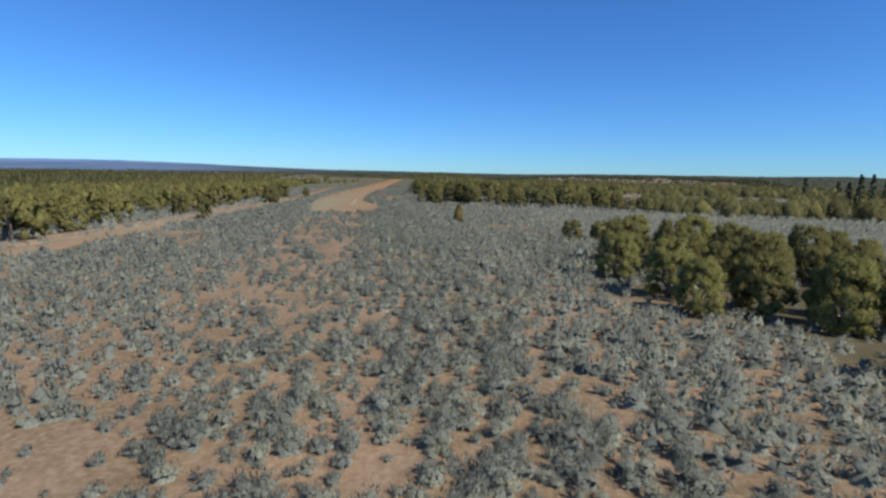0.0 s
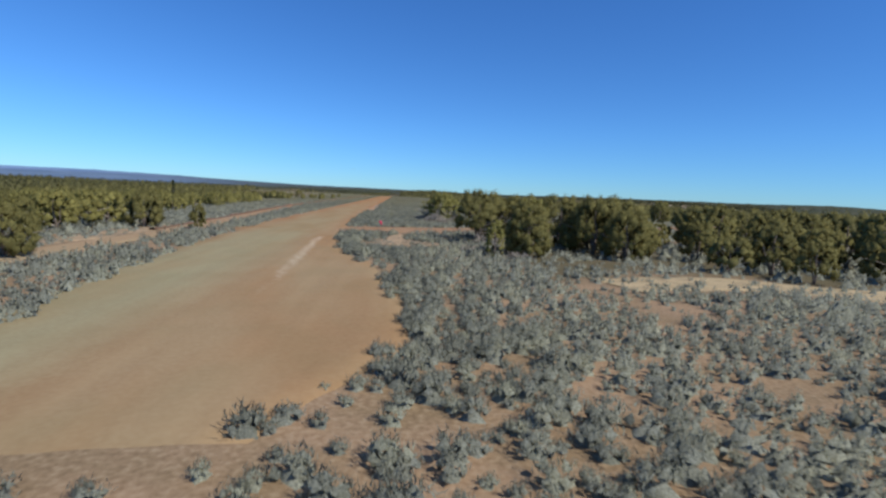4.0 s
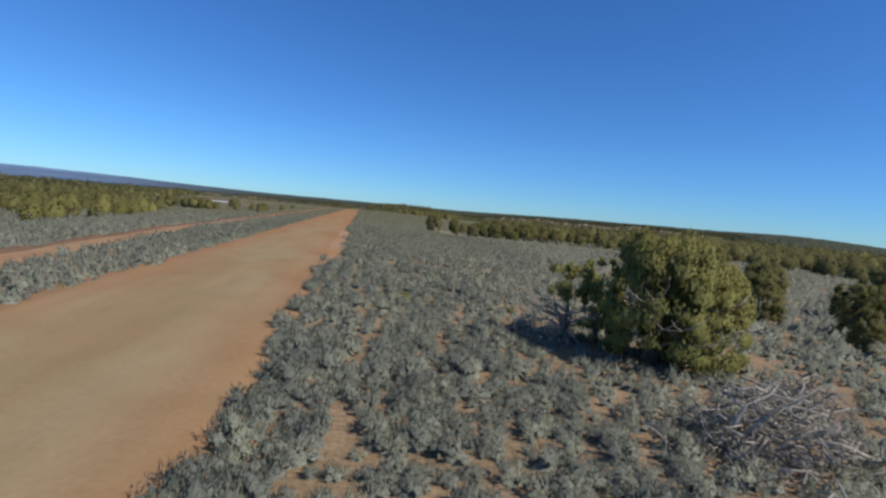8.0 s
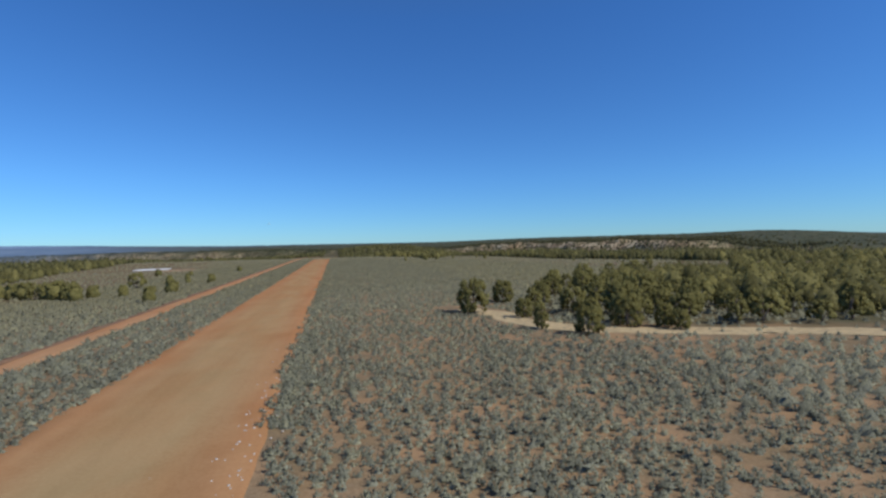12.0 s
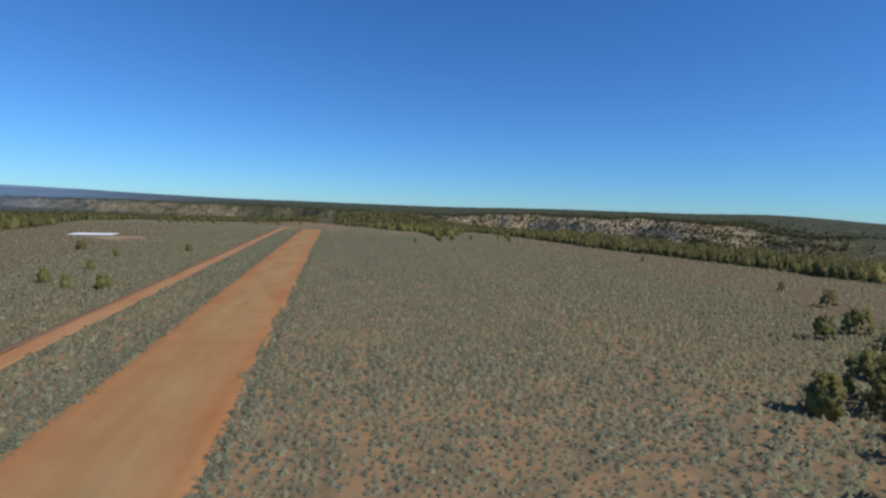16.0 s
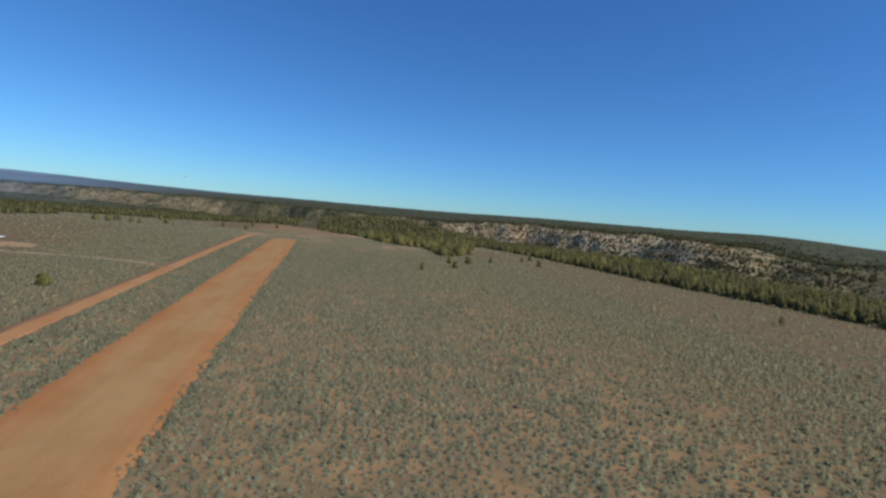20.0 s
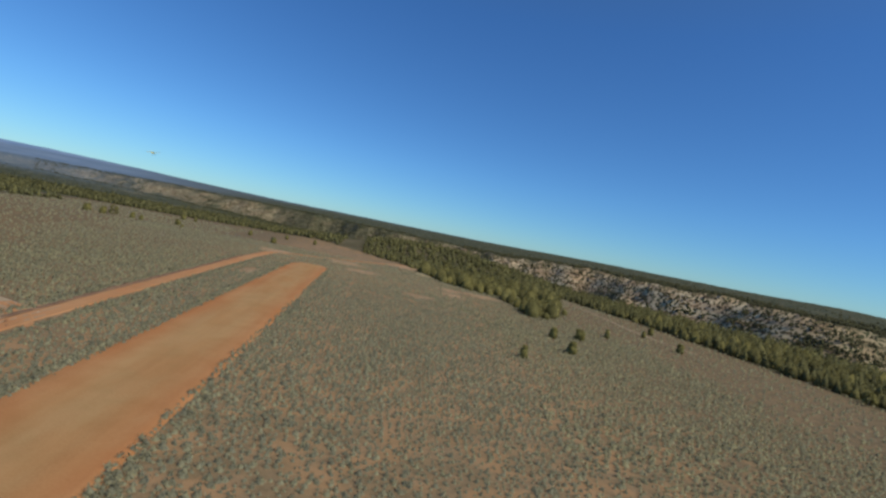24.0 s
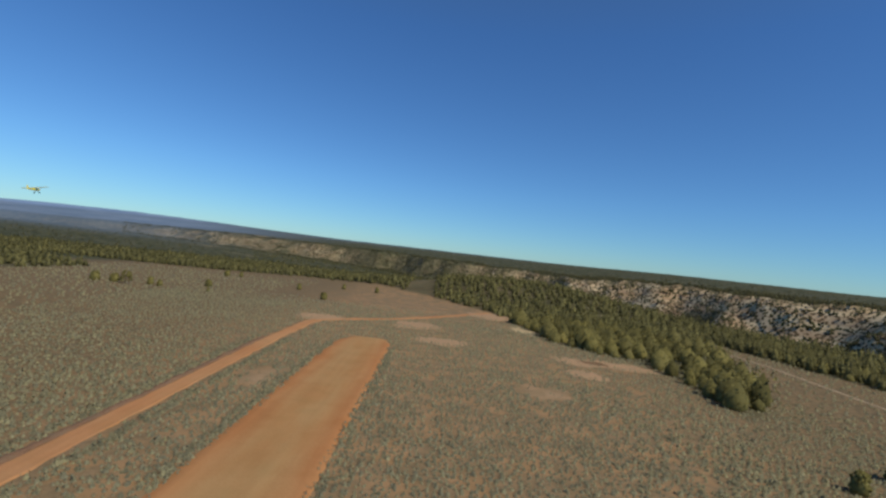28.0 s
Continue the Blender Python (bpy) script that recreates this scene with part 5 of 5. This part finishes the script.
def yellow_shrub(x, y, g, seed):
    ob = new("yellow_shrub")
    ob.matrix_world = pose(x, y, float(zg(x, y))) @ Matrix.Scale(g, 4)
    v, f, n = sage_shape(seed, 7, 34, 0.15, 0.02)
    part("foliage", mesh_of("foliage", v, f, YELLOW_JUNIPER, smooth_faces=True, normals=n), ob)
    v, q, t = tube([(0, 0, -0.05), (0.02, 0, 0.1), (0.0, 0.03, 0.2)], [0.02, 0.015, 0.01], 5)
    part("woody_stem", mesh_of("woody_stem", v, [q, t], BARK), ob)
    return tagged(ob, "small yellow-green shrub among grey sagebrush", "shrub", "yellow shrubs")


for k, (x, y, g) in enumerate(((4.5, 36.8, 0.9), (4.1, 41.6, 0.8), (9.1, 35.4, 0.7), (6.6, 44.5, 0.7))):
    yellow_shrub(x, y, g, 760 + k)


def fallen_branch(x, y, length, turn, seed):
    rng = np.random.default_rng(seed)
    ob = new("fallen_branch")
    ob.matrix_world = pose(x, y, float(zg(x, y)), 0, 0, turn)
    pts = [(length * (u - 0.5), rng.uniform(-0.06, 0.06), 0.05 + 0.35 * length * u * u + rng.uniform(0, 0.05)) for u in (0, 0.3, 0.65, 1.0)]
    v, q, t = tube(pts, [0.03, 0.027, 0.02, 0.008], 5)
    part("bough", mesh_of("bough", v, [q, t], DEADWOOD), ob)
    for k in range(5):
        p = np.array(pts[1 + k % 3])
        d = np.array((rng.uniform(-0.2, 0.6), rng.uniform(-0.6, 0.6), rng.uniform(0.05, 0.5))) * length * 0.5
        v, q, t = tube([p, p + d * 0.5 + rng.normal(0, 0.02, 3), p + d], [0.014, 0.01, 0.004], 4)
        part("twig", mesh_of("twig", v, [q, t], DEADWOOD), ob)
    return tagged(ob, "bleached grey fallen branch lying among sagebrush", "branch", "fallen branches")


STICKS = ((5.2, 38.6), (10.2, 38.8), (2.9, 38.3), (4.1, 27.1), (2.8, 25.9), (6.4, 24.1), (12.6, -61.5), (9.2, -54.6), (23.3, 156.3), (23, 150.5), (17.8, 149.6), (17.5, 172), (6.75, 16.3), (6.8, 20.2), (7.7, -15.7))
for k, (x, y) in enumerate(STICKS):
    fallen_branch(x, y, 0.8 + 0.5 * (y > 100) + 0.1 * (k % 4), 47 * k, 800 + k)


# ---- brush piles of dead branches ----
def brush_pile(x, y, rx, ry, high, count, seed):
    rng = np.random.default_rng(seed)
    ob = new("brush_pile")
    ob.location = (x, y, float(zg(x, y)))
    for k in range(count):
        big = k < count // 9
        a, el = rng.uniform(0, 6.28), rng.uniform(-0.3, 0.8)
        L = rng.uniform(0.9, 1.7) if big else rng.uniform(0.25, 0.8)
        c = np.array((rng.normal(0, rx * 0.45), rng.normal(0, ry * 0.45), 0))
        c[2] = 0.06 + high * rng.uniform(0, 1) * math.exp(-(c[0] / rx) ** 2 - (c[1] / ry) ** 2)
        d = np.array((math.cos(a) * math.cos(el), math.sin(a) * math.cos(el), math.sin(el)))
        pts = [c + d * L * (u - 0.4) + rng.normal(0, 0.09, 3) * (0.2 < u < 0.9) for u in (0, 0.35, 0.7, 1.0)]
        pts = [(p[0], p[1], max(p[2], 0.03)) for p in pts]
        r = rng.uniform(0.022, 0.045) if big else rng.uniform(0.012, 0.026)
        v, q, t = tube(pts, [r, r * 0.85, r * 0.6, r * 0.25], 5)
        part("dead_branch", mesh_of("dead_branch", v, [q, t], DEADWOOD), ob)
    twigs = []
    for k in range(count * 2):
        a, el, L = rng.uniform(0, 6.28), rng.uniform(-0.7, 1.2), rng.uniform(0.12, 0.45)
        c = np.array((rng.normal(0, rx * 0.5), rng.normal(0, ry * 0.5), 0))
        c[2] = 0.04 + high * 1.1 * rng.uniform(0, 1) * math.exp(-(c[0] / rx) ** 2 - (c[1] / ry) ** 2)
        d = np.array((math.cos(a) * math.cos(el), math.sin(a) * math.cos(el), math.sin(el))) * L
        pts = [c - d * 0.5, c + rng.normal(0, 0.04, 3), c + d * 0.5]
        twigs.append(tube([(p[0], p[1], max(p[2], 0.02)) for p in pts], [0.010, 0.008, 0.003], 3))
    v, f = join(twigs)
    tangle = part("twig_tangle", mesh_of("twig_tangle", v, f, DEADWOOD), ob, "tangle of thin pale twigs")
    tagged(tangle, kind="stuff")
    return tagged(ob, "heap of bleached grey dead branches among sagebrush", "brush pile")


brush_pile(10.5, 22.7, 1.8, 1.9, 1.15, 290, 1)
brush_pile(13.2, 24.9, 1.3, 1.2, 0.8, 130, 2)
brush_pile(9.2, 30.6, 1.1, 0.9, 0.6, 80, 6)
brush_pile(13.0, -3.7, 1.6, 1.1, 0.8, 150, 4)
brush_pile(10.9, -8.7, 0.9, 0.7, 0.4, 50, 7)
brush_pile(13.2, -11.6, 0.9, 0.7, 0.4, 45, 8)
brush_pile(8.6, 32.2, 0.9, 0.9, 0.5, 35, 5)


# ---- pale stones ----
def stones(count, seed):
    rng = np.random.default_rng(seed)
    pieces = []
    for k in range(count):
        if k < count * 0.6:
            x, y = rng.normal(0.15, 0.5), rng.uniform(56, 96)
        elif k < count * 0.68:
            x, y = rng.uniform(-7, -0.5), rng.uniform(45, 110)
        else:
            x, y = rng.uniform(0, 9), rng.uniform(-18, 5)
        s = rng.uniform(0.02, 0.07)
        s *= 0.5 if k >= count * 0.68 else 1.0
        ring = [(math.cos(t) * s * rng.uniform(0.7, 1.2), math.sin(t) * s * rng.uniform(0.7, 1.2), 0) for t in np.arange(5) * 1.2566]
        v = np.array(ring + [(q[0] * 0.7, q[1] * 0.7, s * rng.uniform(0.4, 0.8)) for q in ring] + [(0, 0, s * 0.85)])
        v += (x, y, float(zg(x, y)) + 0.05)
        q = [(i, (i + 1) % 5, 5 + (i + 1) % 5, 5 + i) for i in range(5)]
        t = [(5 + i, 5 + (i + 1) % 5, 10) for i in range(5)]
        pieces.append((v, np.array(q), np.array(t)))
    v, f = join(pieces)
    return tagged(new("stones", mesh_of("stones", v, f, STONE)), "small pale stones along the runway edge", "stones", kind="stuff")


stones(420, 3)


# ---- windsock ----
def windsock(x, y):
    ob = new("windsock")
    ob.location = (x, y, float(zg(x, y)))
    v, q, t = tube([(0, 0, -0.1), (0, 0, 0.4), (0.01, 0, 0.8), (0.02, 0, 1.08)], [0.016, 0.015, 0.013, 0.011], 8)
    part("pole", mesh_of("pole", v, [q, t], POLE, smooth_faces=True), ob, "thin grey pole")
    path = [(0.02, 0, 1.06), (0.09, 0, 1.07), (0.16, 0, 1.02), (0.20, 0, 0.90), (0.225, 0, 0.74)]
    rad = [0.085, 0.10, 0.09, 0.06, 0.018]
    n, V = 12, []
    for p, r, tilt in zip(path, rad, (0.15, 0.4, 0.9, 1.35, 1.5)):
        for k in range(n):
            a = 2 * math.pi * k / n
            w = r * (1 + 0.12 * math.sin(3 * a + p[0] * 30))
            V.append((p[0] + w * math.cos(a) * math.sin(tilt), w * math.sin(a), p[2] + w * math.cos(a) * math.cos(tilt)))
    F = [(i * n + k, i * n + (k + 1) % n, (i + 1) * n + (k + 1) % n, (i + 1) * n + k) for i in range(len(path) - 1) for k in range(n)]
    part("sock", mesh_of("sock", np.array(V), np.array(F), PINK, smooth_faces=True), ob, "drooping hot-pink fabric cone")
    ring = [(0.02, 0.085 * math.sin(a), 1.06 + 0.085 * math.cos(a)) for a in np.linspace(0, 2 * math.pi, 13)]
    v, q, t = tube(ring, [0.006] * 13, 5)
    part("hoop", mesh_of("hoop", v, [q, t], POLE), ob, "wire hoop")
    return tagged(ob, "small hot-pink windsock drooping on a thin pole", "windsock")


windsock(4.0, 3.6)


# ---- white sheet on the ground ----
def ground_sheet():
    gx, gy = np.meshgrid(np.linspace(-6.6, 6.6, 23), np.linspace(-3.6, 3.6, 15))
    x, y = gx.ravel(), gy.ravel()
    z = 0.10 + 0.09 * (fbm(x + 40, y + 9, 1.6, 5) - 0.5)
    wx, wy = x - 75.5, y + 312 + 0.12 * x
    n = 23
    i = (np.arange(14)[:, None] * n + np.arange(22)).ravel()
    me = mesh_of("white_sheet", np.stack([wx, wy, zg(wx, wy) + z], 1), np.stack([i, i + 1, i + n + 1, i + n], 1), CLOTH, smooth_faces=True)
    ob = tagged(new("white_sheet", me), "large white sheet spread flat on sagebrush ground", "ground sheet")
    so = ob.modifiers.new("thickness", "SOLIDIFY")
    so.thickness = 0.08
    return ob


ground_sheet()


# ---- model aeroplane in flight ----
def slab(span, chord, thick, taper=1.0, sweep=0.0):
    """A lifting surface along x with a rounded aerofoil, chord along y."""
    prof = [(0.5, 0.0), (0.42, 0.5), (0.1, 0.62), (-0.3, 0.3), (-0.5, 0.0), (-0.2, -0.25), (0.3, -0.3)]
    V = []
    for u in (-1.0, -0.93, -0.4, 0.0, 0.4, 0.93, 1.0):
        c = chord * (1 - (1 - taper) * abs(u)) * (0.7 if abs(u) == 1 else 1)
        for a, b in prof:
            V.append((u * span / 2, a * c + sweep * abs(u), b * thick * (0.6 if abs(u) == 1 else 1) + 0.03 * span * abs(u) * 0.5))
    n = len(prof)
    F = [(i * n + k, i * n + (k + 1) % n, (i + 1) * n + (k + 1) % n, (i + 1) * n + k) for i in range(6) for k in range(n)]
    T = [(0, k, k + 1) for k in range(1, n - 1)] + [(6 * n, 6 * n + k + 1, 6 * n + k) for k in range(1, n - 1)]
    return np.array(V), [np.array(F), np.array(T)]


def aeroplane(x, y, z, heading, bank):
    ob = new("model_aeroplane")
    ob.matrix_world = pose(x, y, z, 4, bank, heading) @ Matrix.Scale(1.05, 4)
    v, f = slab(1.9, 0.30, 0.045)
    part("wing", mesh_of("wing", v + np.array((0, 0.1, 0.16)), f, YELLOW, smooth_faces=True), ob)
    v, q, t = tube([(0, 0.62, 0.02), (0, 0.5, 0.03), (0, 0.1, 0.05), (0, -0.3, 0.04), (0, -0.75, 0.05)], [0.045, 0.085, 0.10, 0.06, 0.02], 10)
    part("fuselage", mesh_of("fuselage", v, [q, t], YELLOW, smooth_faces=True), ob)
    v, f = slab(0.62, 0.17, 0.018)
    part("tailplane", mesh_of("tailplane", v + np.array((0, -0.68, 0.06)), f, YELLOW), ob)
    v, f = slab(0.30, 0.17, 0.016)
    part("fin", mesh_of("fin", np.stack([v[:, 2] * 0.6, v[:, 1] - 0.68, v[:, 0] + 0.18], 1), f, YELLOW), ob)
    for s in (-1, 1):
        v, q, t = tube([(0.05 * s, 0.25, -0.05), (0.17 * s, 0.26, -0.2)], [0.012, 0.01], 6)
        leg = part("gear_leg", mesh_of("gear_leg", v, [q, t], DARK), ob)
        v, q, t = tube([(0.16 * s, 0.26, -0.2), (0.20 * s, 0.26, -0.2)], [0.06, 0.06], 12)
        part("wheel", mesh_of("wheel", v, [q, t], DARK), leg, "black wheel")
        v, q, t = tube([(0.06 * s, 0.12, -0.03), (0.5 * s, 0.12, 0.16)], [0.01, 0.01], 6)
        part("strut", mesh_of("strut", v, [q, t], YELLOW), ob)
    return tagged(ob, "yellow high-wing model aeroplane flying over the runway", "aeroplane")


aeroplane(-25.5, 305.5, 17.5, 6, -9)
